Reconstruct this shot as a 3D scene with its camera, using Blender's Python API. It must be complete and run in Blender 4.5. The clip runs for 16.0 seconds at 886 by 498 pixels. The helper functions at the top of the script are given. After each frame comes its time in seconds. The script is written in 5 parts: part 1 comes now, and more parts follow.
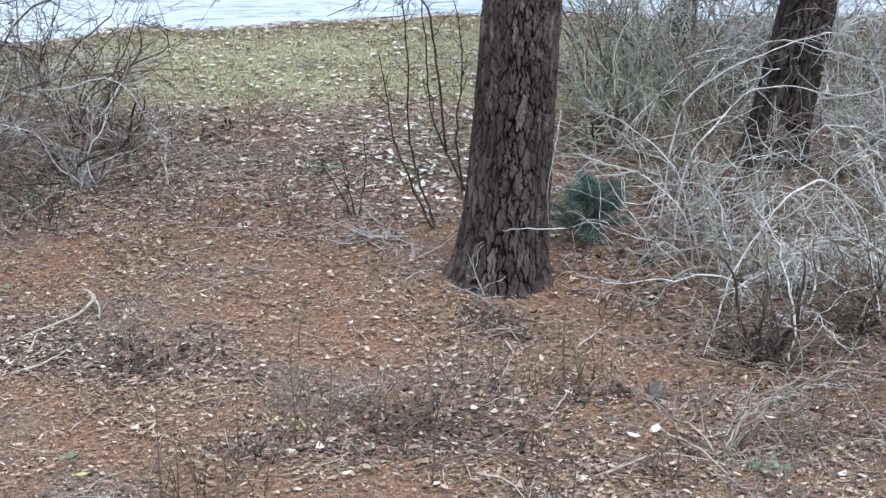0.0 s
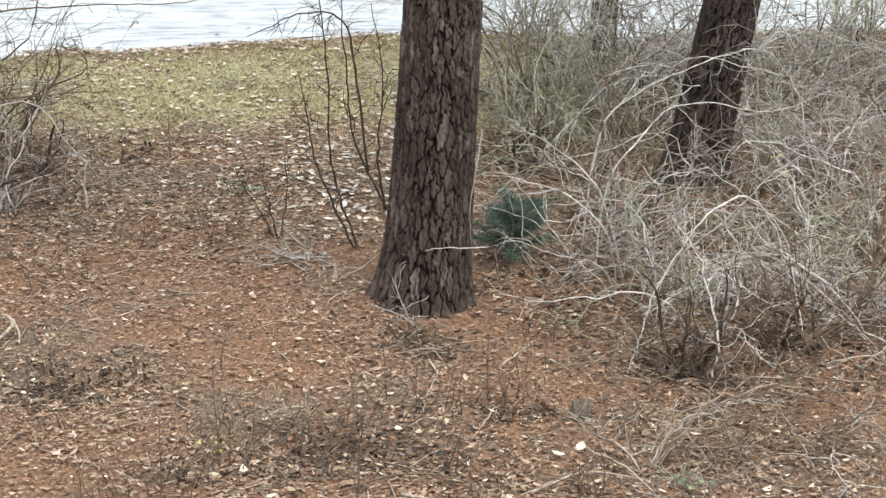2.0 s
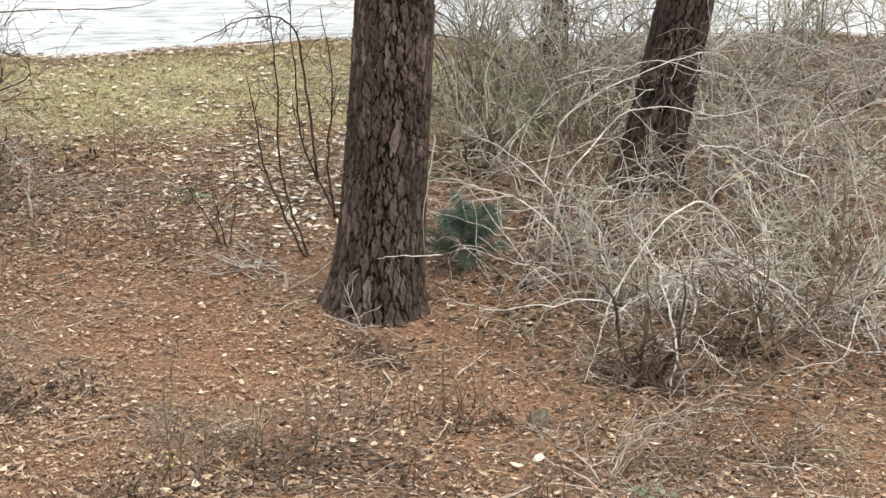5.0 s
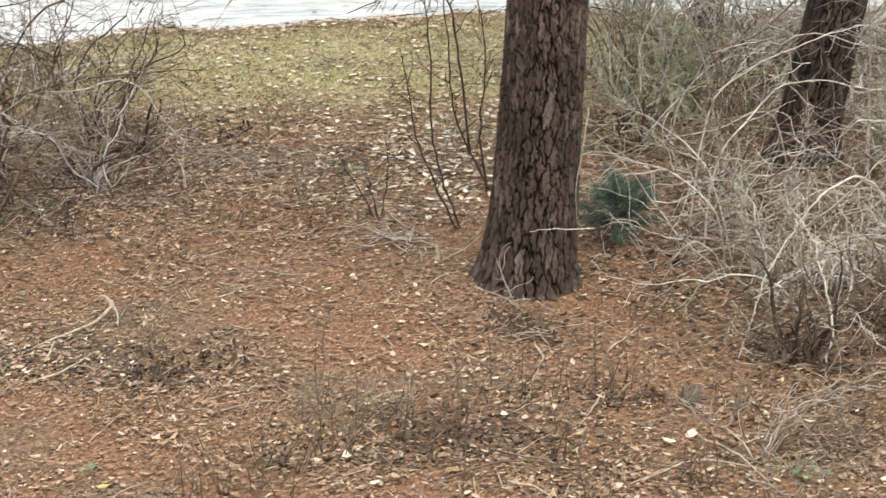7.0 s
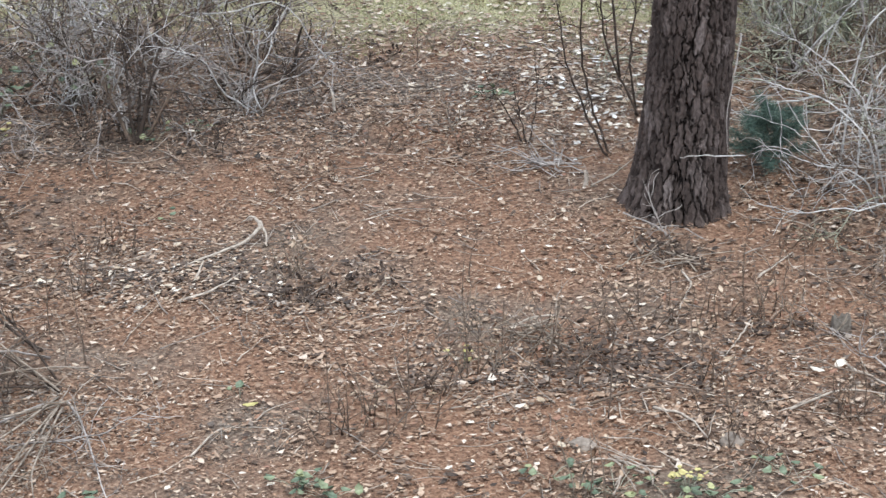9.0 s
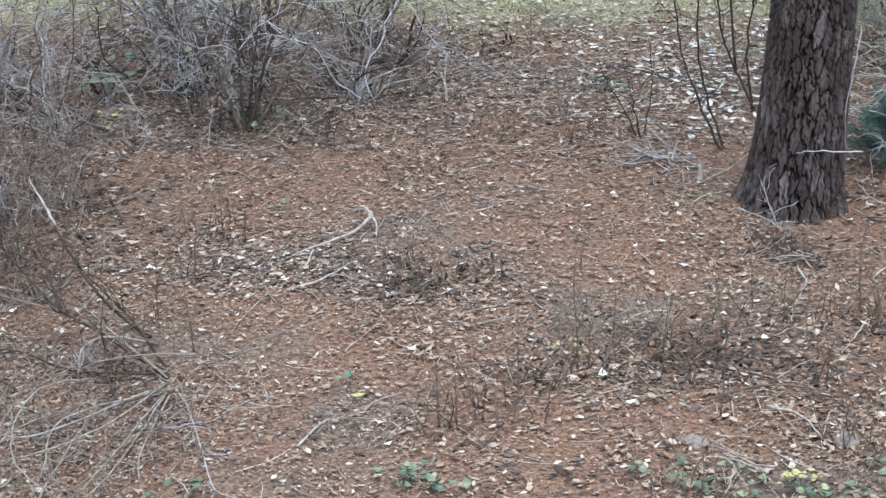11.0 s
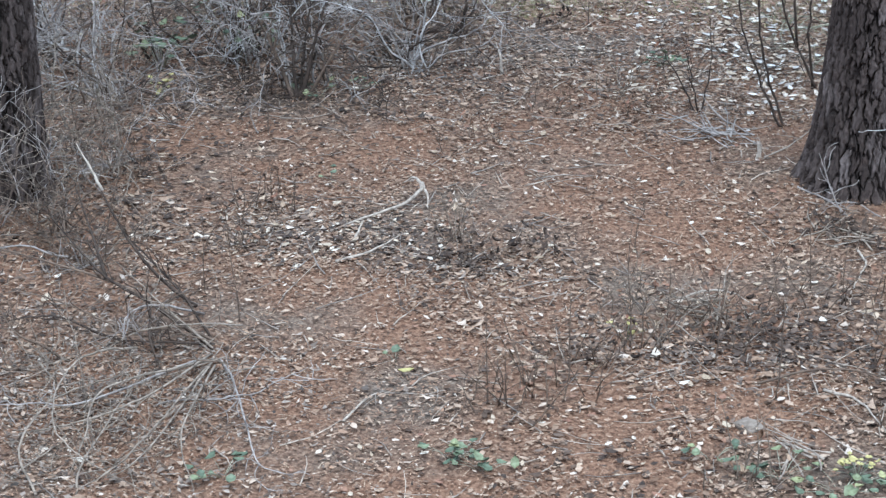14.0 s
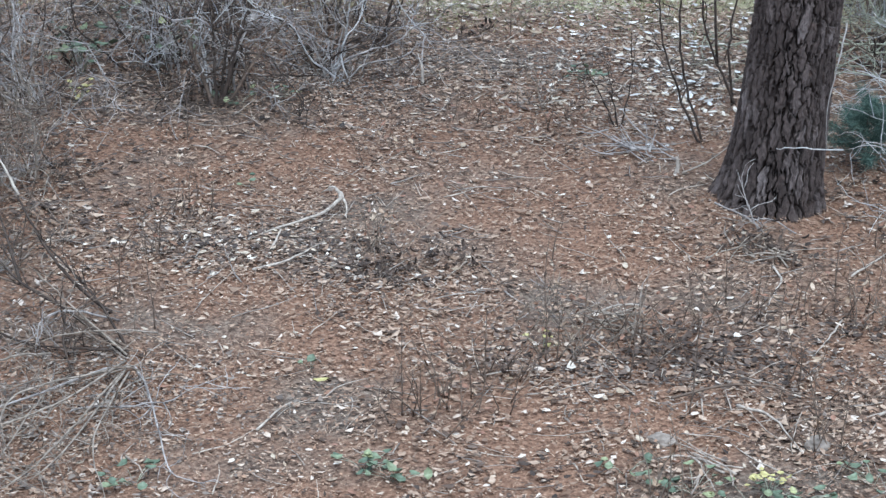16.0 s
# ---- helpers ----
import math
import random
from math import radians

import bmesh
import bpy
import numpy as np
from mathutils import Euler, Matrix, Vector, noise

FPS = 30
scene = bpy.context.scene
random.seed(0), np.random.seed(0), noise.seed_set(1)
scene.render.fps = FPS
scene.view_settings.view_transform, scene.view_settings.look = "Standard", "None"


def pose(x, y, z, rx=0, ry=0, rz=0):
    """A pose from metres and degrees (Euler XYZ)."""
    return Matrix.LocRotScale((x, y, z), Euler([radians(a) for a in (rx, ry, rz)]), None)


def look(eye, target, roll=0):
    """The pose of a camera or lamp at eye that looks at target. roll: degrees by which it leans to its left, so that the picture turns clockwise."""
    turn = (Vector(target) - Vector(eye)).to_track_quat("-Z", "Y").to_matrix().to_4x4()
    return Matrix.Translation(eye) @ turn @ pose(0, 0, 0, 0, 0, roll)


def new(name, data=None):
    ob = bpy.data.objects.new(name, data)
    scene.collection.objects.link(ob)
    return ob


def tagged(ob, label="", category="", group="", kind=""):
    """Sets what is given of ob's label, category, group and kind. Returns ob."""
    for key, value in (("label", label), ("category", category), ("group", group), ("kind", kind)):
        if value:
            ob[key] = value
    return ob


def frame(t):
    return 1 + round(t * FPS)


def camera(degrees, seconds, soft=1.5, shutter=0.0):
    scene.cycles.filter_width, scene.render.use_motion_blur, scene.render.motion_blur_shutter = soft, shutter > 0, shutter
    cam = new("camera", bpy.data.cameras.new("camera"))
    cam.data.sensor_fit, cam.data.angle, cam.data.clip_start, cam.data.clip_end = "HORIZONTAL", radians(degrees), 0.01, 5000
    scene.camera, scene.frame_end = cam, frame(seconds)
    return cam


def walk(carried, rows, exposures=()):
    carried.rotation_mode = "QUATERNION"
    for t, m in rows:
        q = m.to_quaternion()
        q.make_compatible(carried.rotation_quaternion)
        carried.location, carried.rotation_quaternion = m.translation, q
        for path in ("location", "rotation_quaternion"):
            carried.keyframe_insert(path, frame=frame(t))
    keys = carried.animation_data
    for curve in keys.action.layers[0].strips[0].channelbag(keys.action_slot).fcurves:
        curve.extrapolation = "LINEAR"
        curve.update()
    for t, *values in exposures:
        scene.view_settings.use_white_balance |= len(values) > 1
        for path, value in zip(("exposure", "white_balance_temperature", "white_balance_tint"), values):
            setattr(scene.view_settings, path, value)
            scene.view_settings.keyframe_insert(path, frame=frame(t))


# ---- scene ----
cam = camera(22, 16.0, soft=1.4, shutter=0.4)
PATH = [
    (0, pose(-0.000, 0.000, 4.898, 67.998, 0.000, 0.000)),
    (0.5, pose(0.003, 0.003, 4.896, 68.145, 0.012, -0.447)),
    (1, pose(0.006, 0.011, 4.894, 68.279, -0.034, -0.959)),
    (1.5, pose(0.008, 0.020, 4.888, 68.417, -0.032, -1.508)),
    (2, pose(0.009, 0.037, 4.883, 68.498, -0.077, -2.024)),
    (2.5, pose(0.009, 0.059, 4.875, 68.546, -0.092, -2.545)),
    (3, pose(0.003, 0.088, 4.867, 68.561, -0.143, -3.080)),
    (3.2, pose(-0.002, 0.100, 4.863, 68.569, -0.224, -3.275)),
    (4.25, pose(-0.031, 0.177, 4.843, 68.640, -0.271, -3.744)),
    (5.3, pose(-0.061, 0.253, 4.824, 68.583, -0.318, -3.288)),
    (5.5, pose(-0.064, 0.262, 4.820, 68.583, -0.172, -2.907)),
    (6, pose(-0.067, 0.275, 4.809, 68.605, 0.116, -1.924)),
    (6.5, pose(-0.070, 0.283, 4.798, 68.444, 0.374, -0.924)),
    (7, pose(-0.073, 0.284, 4.793, 68.004, 0.626, 0.076)),
    (7.5, pose(-0.077, 0.283, 4.789, 67.364, 0.782, 1.082)),
    (8, pose(-0.083, 0.285, 4.782, 66.822, 0.935, 2.019)),
    (8.5, pose(-0.086, 0.288, 4.771, 66.466, 1.107, 2.915)),
    (9, pose(-0.090, 0.295, 4.759, 66.294, 1.295, 3.737)),
    (9.5, pose(-0.094, 0.301, 4.748, 66.279, 1.458, 4.495)),
    (10, pose(-0.102, 0.320, 4.733, 66.313, 1.546, 5.224)),
    (10.2, pose(-0.104, 0.327, 4.727, 66.326, 1.580, 5.501)),
    (11.3, pose(-0.130, 0.420, 4.696, 66.141, 1.492, 6.940)),
    (12.5, pose(-0.158, 0.520, 4.660, 65.836, 1.436, 8.172)),
    (13, pose(-0.159, 0.551, 4.647, 65.665, 1.392, 8.421)),
    (13.5, pose(-0.160, 0.566, 4.637, 65.560, 1.248, 8.408)),
    (14, pose(-0.158, 0.574, 4.629, 65.543, 0.963, 8.173)),
    (14.5, pose(-0.154, 0.577, 4.628, 65.601, 0.554, 7.811)),
    (15, pose(-0.147, 0.578, 4.627, 65.674, 0.091, 7.482)),
    (15.5, pose(-0.139, 0.582, 4.627, 65.738, -0.268, 7.123)),
    (16, pose(-0.135, 0.583, 4.627, 65.804, -0.661, 6.773)),
]
EXPOSURES = [
    (0.0, 0.66, 5450, 4), (0.6, 0.7, 5700, 6), (1.5, 0.7, 6400, 5), (3.0, 0.72, 6850, 5), (7.0, 0.7, 7300, 7),
    (8.0, 0.7, 6780, 7), (9.0, 0.69, 5820, 6), (10.2, 0.7, 5380, 5), (12.5, 0.69, 5230, 3), (16.0, 0.65, 5150, 3),
]
walk(cam, PATH, EXPOSURES)

# ---- light: overcast winter day over a pond ----
SUN_EL, SUN_AZ = radians(72), radians(150)
world = bpy.data.worlds.new("world")
scene.world = world
world.use_nodes = True
wn, wl = world.node_tree.nodes, world.node_tree.links
sky = wn.new("ShaderNodeTexSky")
sky.sky_type, sky.sun_disc = "NISHITA", False
sky.sun_elevation, sky.sun_rotation = SUN_EL, SUN_AZ
sky.air_density, sky.dust_density, sky.ozone_density = 1.0, 6.0, 1.0
cloud = wn.new("ShaderNodeMix")
cloud.data_type = "RGBA"
cloud.inputs[0].default_value = 0.75
cloud.inputs[7].default_value = (9.0, 9.4, 10.2, 1)
wl.new(sky.outputs[0], cloud.inputs[6])
wl.new(cloud.outputs[2], wn["Background"].inputs[0])
wn["Background"].inputs[1].default_value = 0.1

sun = new("sun", bpy.data.lights.new("sun", "SUN"))
sun.data.energy, sun.data.angle, sun.data.color = 2.5, radians(45), (1.0, 0.96, 0.9)
sun.matrix_world = look((0, 0, 30), Vector((0, 0, 30)) - Vector((math.sin(SUN_AZ) * math.cos(SUN_EL), math.cos(SUN_AZ) * math.cos(SUN_EL), math.sin(SUN_EL))))

# ---- materials ----


def material(name, rough=0.85, spec=0.3):
    m = bpy.data.materials.new(name)
    m.use_nodes = True
    n, l = m.node_tree.nodes, m.node_tree.links
    b = n["Principled BSDF"]
    b.inputs["Roughness"].default_value = rough
    b.inputs["Specular IOR Level"].default_value = spec
    return m, n, l, b


def ramp(n, l, source, stops):
    r = n.new("ShaderNodeValToRGB")
    e = r.color_ramp.elements
    while len(e) < len(stops):
        e.new(0.5)
    for el, (p, c) in zip(e, stops):
        el.position, el.color = p, (*c, 1)
    l.new(source, r.inputs[0])
    return r.outputs[0]


def noise_tex(n, l, scale, detail=4.0, coord=None, rough=0.55):
    t = n.new("ShaderNodeTexNoise")
    t.inputs["Scale"].default_value, t.inputs["Detail"].default_value = scale, detail
    t.inputs["Roughness"].default_value = rough
    if coord is not None:
        l.new(coord, t.inputs["Vector"])
    return t.outputs[0]


def mix_rgb(n, l, fac, a, b, mode="MIX"):
    m = n.new("ShaderNodeMix")
    m.data_type, m.blend_type = "RGBA", mode
    for slot, v in ((0, fac), (6, a), (7, b)):
        if isinstance(v, (int, float)):
            m.inputs[slot].default_value = v
        elif isinstance(v, tuple):
            m.inputs[slot].default_value = (*v, 1)
        else:
            l.new(v, m.inputs[slot])
    return m.outputs[2]


def bump(n, l, b, height, strength=0.5, distance=0.01):
    k = n.new("ShaderNodeBump")
    k.inputs["Strength"].default_value, k.inputs["Distance"].default_value = strength, distance
    l.new(height, k.inputs["Height"])
    l.new(k.outputs[0], b.inputs["Normal"])


def map_range(n, l, source, lo, hi):
    m = n.new("ShaderNodeMapRange")
    m.interpolation_type = "SMOOTHSTEP"
    m.inputs[1].default_value, m.inputs[2].default_value = lo, hi
    l.new(source, m.inputs[0])
    return m.outputs[0]


def ground_material():
    m, n, l, b = material("needle_litter_soil", 0.95, 0.15)
    co = n.new("ShaderNodeTexCoord").outputs["Object"]
    sep = n.new("ShaderNodeSeparateXYZ")
    l.new(co, sep.inputs[0])
    fine = noise_tex(n, l, 45, 8, co, 0.7)
    needles = ramp(n, l, fine, [(0.3, (0.025, 0.016, 0.012)), (0.43, (0.15, 0.085, 0.055)), (0.58, (0.29, 0.172, 0.112)), (0.72, (0.43, 0.31, 0.22))])
    grey = ramp(n, l, fine, [(0.28, (0.025, 0.02, 0.016)), (0.48, (0.14, 0.106, 0.083)), (0.72, (0.34, 0.285, 0.225))])
    patch = map_range(n, l, noise_tex(n, l, 0.9, 5, co, 0.6), 0.44, 0.68)
    soil = mix_rgb(n, l, patch, needles, grey)
    moss = ramp(n, l, fine, [(0.25, (0.12, 0.112, 0.065)), (0.5, (0.38, 0.355, 0.215)), (0.75, (0.7, 0.66, 0.47))])
    moss = mix_rgb(n, l, map_range(n, l, noise_tex(n, l, 2.6, 5, co, 0.65), 0.5, 0.72), moss, mix_rgb(n, l, 0.5, grey, moss))
    wob = noise_tex(n, l, 1.6, 8, co, 0.68)
    add = n.new("ShaderNodeMath")
    add.operation = "MULTIPLY_ADD"
    l.new(wob, add.inputs[0])
    add.inputs[1].default_value = 1.6
    l.new(sep.outputs[1], add.inputs[2])
    green = map_range(n, l, add.outputs[0], 15.0, 16.1)
    bank = map_range(n, l, add.outputs[0], 17.2, 17.8)
    open_side = map_range(n, l, sep.outputs[0], 2.1, 1.1)
    c = mix_rgb(n, l, green, soil, mix_rgb(n, l, open_side, grey, moss))
    c = mix_rgb(n, l, bank, c, mix_rgb(n, l, open_side, grey, needles))
    l.new(c, b.inputs["Base Color"])
    bump(n, l, b, fine, 0.9, 0.02)
    return m


def stick_material(name, dark, light, scale=18.0, rough=0.85):
    m, n, l, b = material(name, rough, 0.25)
    co = n.new("ShaderNodeTexCoord").outputs["Object"]
    tex = noise_tex(n, l, scale, 6, co, 0.65)
    base = ramp(n, l, tex, [(0.3, dark), (0.65, light)])
    geo = n.new("ShaderNodeNewGeometry").outputs["Random Per Island"]
    var = ramp(n, l, geo, [(0.0, (0.6, 0.6, 0.62)), (1.0, (1.25, 1.2, 1.12))])
    l.new(mix_rgb(n, l, 1.0, base, var, "MULTIPLY"), b.inputs["Base Color"])
    bump(n, l, b, noise_tex(n, l, scale * 6, 3, co), 0.4, 0.002)
    return m


def leaf_material(name, stops, rough=0.7, object_random=False):
    m, n, l, b = material(name, rough, 0.3)
    co = n.new("ShaderNodeTexCoord").outputs["Object"]
    geo = n.new("ShaderNodeObjectInfo").outputs["Random"] if object_random else n.new("ShaderNodeNewGeometry").outputs["Random Per Island"]
    c = ramp(n, l, geo, stops)
    spots = ramp(n, l, noise_tex(n, l, 60, 5, co, 0.7), [(0.3, (0.62, 0.58, 0.54)), (0.6, (1.08, 1.08, 1.08))])
    l.new(mix_rgb(n, l, 1.0, c, spots, "MULTIPLY"), b.inputs["Base Color"])
    return m


def bark_material(name, tone=1.0):
    m, n, l, b = material(name, 0.92, 0.2)
    co = n.new("ShaderNodeTexCoord").outputs["Object"]
    at = n.new("ShaderNodeAttribute")
    at.attribute_name = "plate"
    mp = n.new("ShaderNodeMapping")
    mp.inputs["Scale"].default_value = (1, 1, 0.4)
    l.new(co, mp.inputs[0])
    flake = noise_tex(n, l, 48, 8, mp.outputs[0], 0.7)
    plate = ramp(n, l, at.outputs["Fac"], [(0.0, (0.05 * tone, 0.039 * tone, 0.035 * tone)), (0.5, (0.085 * tone, 0.067 * tone, 0.06 * tone)), (0.85, (0.125 * tone, 0.103 * tone, 0.095 * tone)), (1.0, (0.2 * tone, 0.172 * tone, 0.162 * tone))])
    var = ramp(n, l, flake, [(0.3, (0.4, 0.37, 0.36)), (0.5, (0.95, 0.92, 0.9)), (0.72, (1.55, 1.5, 1.48))])
    c = mix_rgb(n, l, 1.0, plate, var, "MULTIPLY")
    rust = map_range(n, l, noise_tex(n, l, 7, 5, co), 0.62, 0.85)
    c = mix_rgb(n, l, rust, c, mix_rgb(n, l, 1.0, (0.115 * tone, 0.074 * tone, 0.057 * tone), var, "MULTIPLY"))
    l.new(c, b.inputs["Base Color"])
    both = mix_rgb(n, l, 0.4, flake, noise_tex(n, l, 150, 5, mp.outputs[0], 0.7))
    bump(n, l, b, both, 1.0, 0.014)
    return m


def water_material():
    m, n, l, b = material("pond_water", 0.12, 0.5)
    b.inputs["IOR"].default_value = 1.33
    co = n.new("ShaderNodeTexCoord").outputs["Object"]
    mp = n.new("ShaderNodeMapping")
    mp.inputs["Scale"].default_value = (0.55, 2.4, 1)
    l.new(co, mp.inputs[0])
    # Pale base colour and darker streaks stand in for sky glare and wavelets.
    painted_glare = ramp(n, l, noise_tex(n, l, 5.0, 5, mp.outputs[0], 0.7), [(0.3, (0.22, 0.25, 0.29)), (0.45, (0.46, 0.5, 0.54)), (0.62, (0.62, 0.66, 0.7))])
    l.new(painted_glare, b.inputs["Base Color"])
    bump(n, l, b, noise_tex(n, l, 4.0, 5, mp.outputs[0], 0.6), 1.0, 0.08)
    return m


MAT_GROUND = ground_material()
MAT_WATER = water_material()
MAT_BARK = bark_material("pine_bark")
MAT_BARK_DARK = bark_material("dark_and_shaded_bark", 0.75)
MAT_CANE_PALE = stick_material("pale_cane", (0.27, 0.265, 0.262), (0.68, 0.67, 0.665))
MAT_CANE_GREY = stick_material("grey_cane", (0.15, 0.135, 0.128), (0.46, 0.425, 0.405))
MAT_CANE_BROWN = stick_material("brown_cane", (0.06, 0.045, 0.036), (0.2, 0.15, 0.115))
MAT_CANE_DULL = stick_material("dull_cane", (0.075, 0.058, 0.047), (0.27, 0.215, 0.175))
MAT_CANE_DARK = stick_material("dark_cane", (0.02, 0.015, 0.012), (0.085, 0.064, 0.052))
MAT_CANE_MID = stick_material("weathered_cane", (0.1, 0.084, 0.07), (0.38, 0.325, 0.27))
MAT_CANE_GREEN = stick_material("olive_cane", (0.15, 0.152, 0.112), (0.46, 0.475, 0.375))
MAT_DEAD_WOOD = stick_material("weathered_wood", (0.2, 0.17, 0.145), (0.5, 0.445, 0.385), 30)
MAT_STUMP = stick_material("rotten_wood", (0.05, 0.043, 0.037), (0.17, 0.15, 0.13), 40)
MAT_WEED = stick_material("withered_stem", (0.085, 0.066, 0.052), (0.3, 0.245, 0.195))
MAT_TWIG = stick_material("litter_twig", (0.12, 0.095, 0.08), (0.5, 0.44, 0.38))
MAT_LEAF = leaf_material("brown_leaf", [(0.0, (0.07, 0.045, 0.03)), (0.3, (0.15, 0.09, 0.055)), (0.5, (0.26, 0.15, 0.1)), (0.66, (0.27, 0.145, 0.1)), (0.8, (0.36, 0.26, 0.18)), (1.0, (0.5, 0.41, 0.31))])
MAT_CHIP = leaf_material("leaf_flake", [(0.0, (0.05, 0.035, 0.026)), (0.2, (0.15, 0.096, 0.066)), (0.5, (0.27, 0.178, 0.122)), (0.85, (0.39, 0.28, 0.2)), (1.0, (0.52, 0.42, 0.33))])
MAT_CHIP_GREY = leaf_material("grey_flake", [(0.0, (0.045, 0.036, 0.03)), (0.4, (0.14, 0.11, 0.09)), (0.8, (0.27, 0.22, 0.182)), (1.0, (0.45, 0.39, 0.33))])
MAT_CHIP_TAN = leaf_material("tan_flake", [(0.0, (0.05, 0.034, 0.025)), (0.2, (0.16, 0.105, 0.073)), (0.55, (0.29, 0.2, 0.138)), (0.85, (0.43, 0.325, 0.242)), (1.0, (0.64, 0.56, 0.48))])
MAT_LEAF_DARK = leaf_material("dark_and_shade_leaf", [(0.0, (0.035, 0.025, 0.02)), (0.6, (0.085, 0.06, 0.046)), (1.0, (0.17, 0.125, 0.098))])
MAT_LEAF_OLD = leaf_material("old_leaf", [(0.0, (0.045, 0.031, 0.024)), (0.5, (0.12, 0.083, 0.062)), (1.0, (0.24, 0.175, 0.135))])
MAT_LEAF_PALE = leaf_material("bleached_leaf", [(0.0, (0.38, 0.31, 0.23)), (0.5, (0.55, 0.47, 0.37)), (1.0, (0.75, 0.7, 0.62))])
MAT_LEAF_WHITE = leaf_material("chalky_leaf", [(0.0, (0.36, 0.33, 0.3)), (0.4, (0.55, 0.53, 0.5)), (1.0, (0.74, 0.73, 0.71))])
MAT_LEAF_ONE = leaf_material("white_leaf", [(0.0, (0.3, 0.23, 0.155)), (0.5, (0.45, 0.375, 0.285)), (1.0, (0.62, 0.565, 0.49))], 0.6, True)
MAT_NEEDLE = leaf_material("pine_needle", [(0.0, (0.06, 0.035, 0.025)), (0.35, (0.22, 0.123, 0.076)), (0.8, (0.38, 0.24, 0.155)), (1.0, (0.52, 0.42, 0.31))])
MAT_GRASS = leaf_material("thin_grass", [(0.0, (0.2, 0.2, 0.09)), (0.5, (0.4, 0.4, 0.2)), (1.0, (0.64, 0.6, 0.38))])
MAT_GREEN = leaf_material("live_needles", [(0.0, (0.03, 0.06, 0.045)), (0.6, (0.065, 0.115, 0.085)), (1.0, (0.13, 0.19, 0.14))])
MAT_SEEDLING = leaf_material("seedling_needles", [(0.0, (0.045, 0.08, 0.064)), (0.6, (0.1, 0.155, 0.125)), (1.0, (0.21, 0.275, 0.225))])
MAT_IVY = leaf_material("ivy_leaf", [(0.0, (0.085, 0.115, 0.075)), (0.6, (0.15, 0.185, 0.12)), (0.9, (0.22, 0.25, 0.14)), (1.0, (0.34, 0.34, 0.17))], 0.5, True)
MAT_YELLOW = leaf_material("yellow_leaf", [(0.0, (0.36, 0.32, 0.13)), (1.0, (0.5, 0.45, 0.2))], 0.6, True)
MAT_STONE = stick_material("stone", (0.11, 0.09, 0.075), (0.3, 0.26, 0.225), 24)

# ---- mesh helpers ----
rng = np.random.default_rng(7)


def mesh_object(name, verts, faces, mat, parent=None, smooth=True, label=""):
    me = bpy.data.meshes.new(name)
    me.from_pydata(np.asarray(verts).tolist(), [], faces.tolist() if isinstance(faces, np.ndarray) else faces)
    me.materials.append(mat)
    if smooth:
        me.polygons.foreach_set("use_smooth", [True] * len(me.polygons))
    ob = new(name, me)
    if parent is not None:
        ob.parent = parent
    return tagged(ob, label)


def empty(name, x, y, z=0.0, **tags):
    ob = new(name)
    ob.empty_display_size = 0.1
    ob.location = (x, y, z)
    return tagged(ob, **tags)


class Tubes:
    """Tapered round rods gathered into one mesh."""

    def __init__(self):
        self.v, self.f, self.n = [], [], 0

    def add(self, pts, radii, sides=4):
        pts = np.asarray(pts, float)
        k = len(pts)
        radii = np.broadcast_to(np.asarray(radii, float), (k,))
        d = np.gradient(pts, axis=0)
        d /= np.linalg.norm(d, axis=1)[:, None] + 1e-9
        ref = np.where(np.abs(d[:, 2:3]) > 0.9, [[1.0, 0, 0]], [[0, 0, 1.0]])
        a = np.cross(d, ref)
        a /= np.linalg.norm(a, axis=1)[:, None] + 1e-9
        b = np.cross(d, a)
        th = np.linspace(0, 2 * np.pi, sides, endpoint=False)
        ring = pts[:, None] + radii[:, None, None] * (np.cos(th)[None, :, None] * a[:, None] + np.sin(th)[None, :, None] * b[:, None])
        self.v.append(ring.reshape(-1, 3))
        i, j = np.meshgrid(np.arange(k - 1), np.arange(sides), indexing="ij")
        q = np.stack([i * sides + j, i * sides + (j + 1) % sides, (i + 1) * sides + (j + 1) % sides, (i + 1) * sides + j], -1).reshape(-1, 4) + self.n
        self.f.extend(q.tolist())
        self.f.append([self.n + s for s in range(sides)][::-1])
        self.f.append([self.n + (k - 1) * sides + s for s in range(sides)])
        self.n += k * sides
        return self

    def object(self, name, mat, parent=None, label=""):
        return mesh_object(name, np.concatenate(self.v), self.f, mat, parent, True, label)


def wander(start, direction, length, steps, gravity=0.0, wiggle=0.15, r=rng, stop=False):
    """A bent path that starts in a direction, sags and wanders."""
    p, d = np.array(start, float), np.array(direction, float)
    d /= np.linalg.norm(d)
    out, step = [p.copy()], length / steps
    for _ in range(steps):
        d = d + r.normal(0, wiggle, 3) + np.array([0, 0, -gravity * step])
        d /= np.linalg.norm(d)
        p = p + d * step
        if stop and len(out) > 2 and p[2] < 0.012:
            out += [out[-1]] * (steps + 1 - len(out))
            break
        if p[2] < 0.012:
            p[2], d[2] = 0.012, abs(d[2]) * 0.2
        out.append(p.copy())
    return np.array(out)


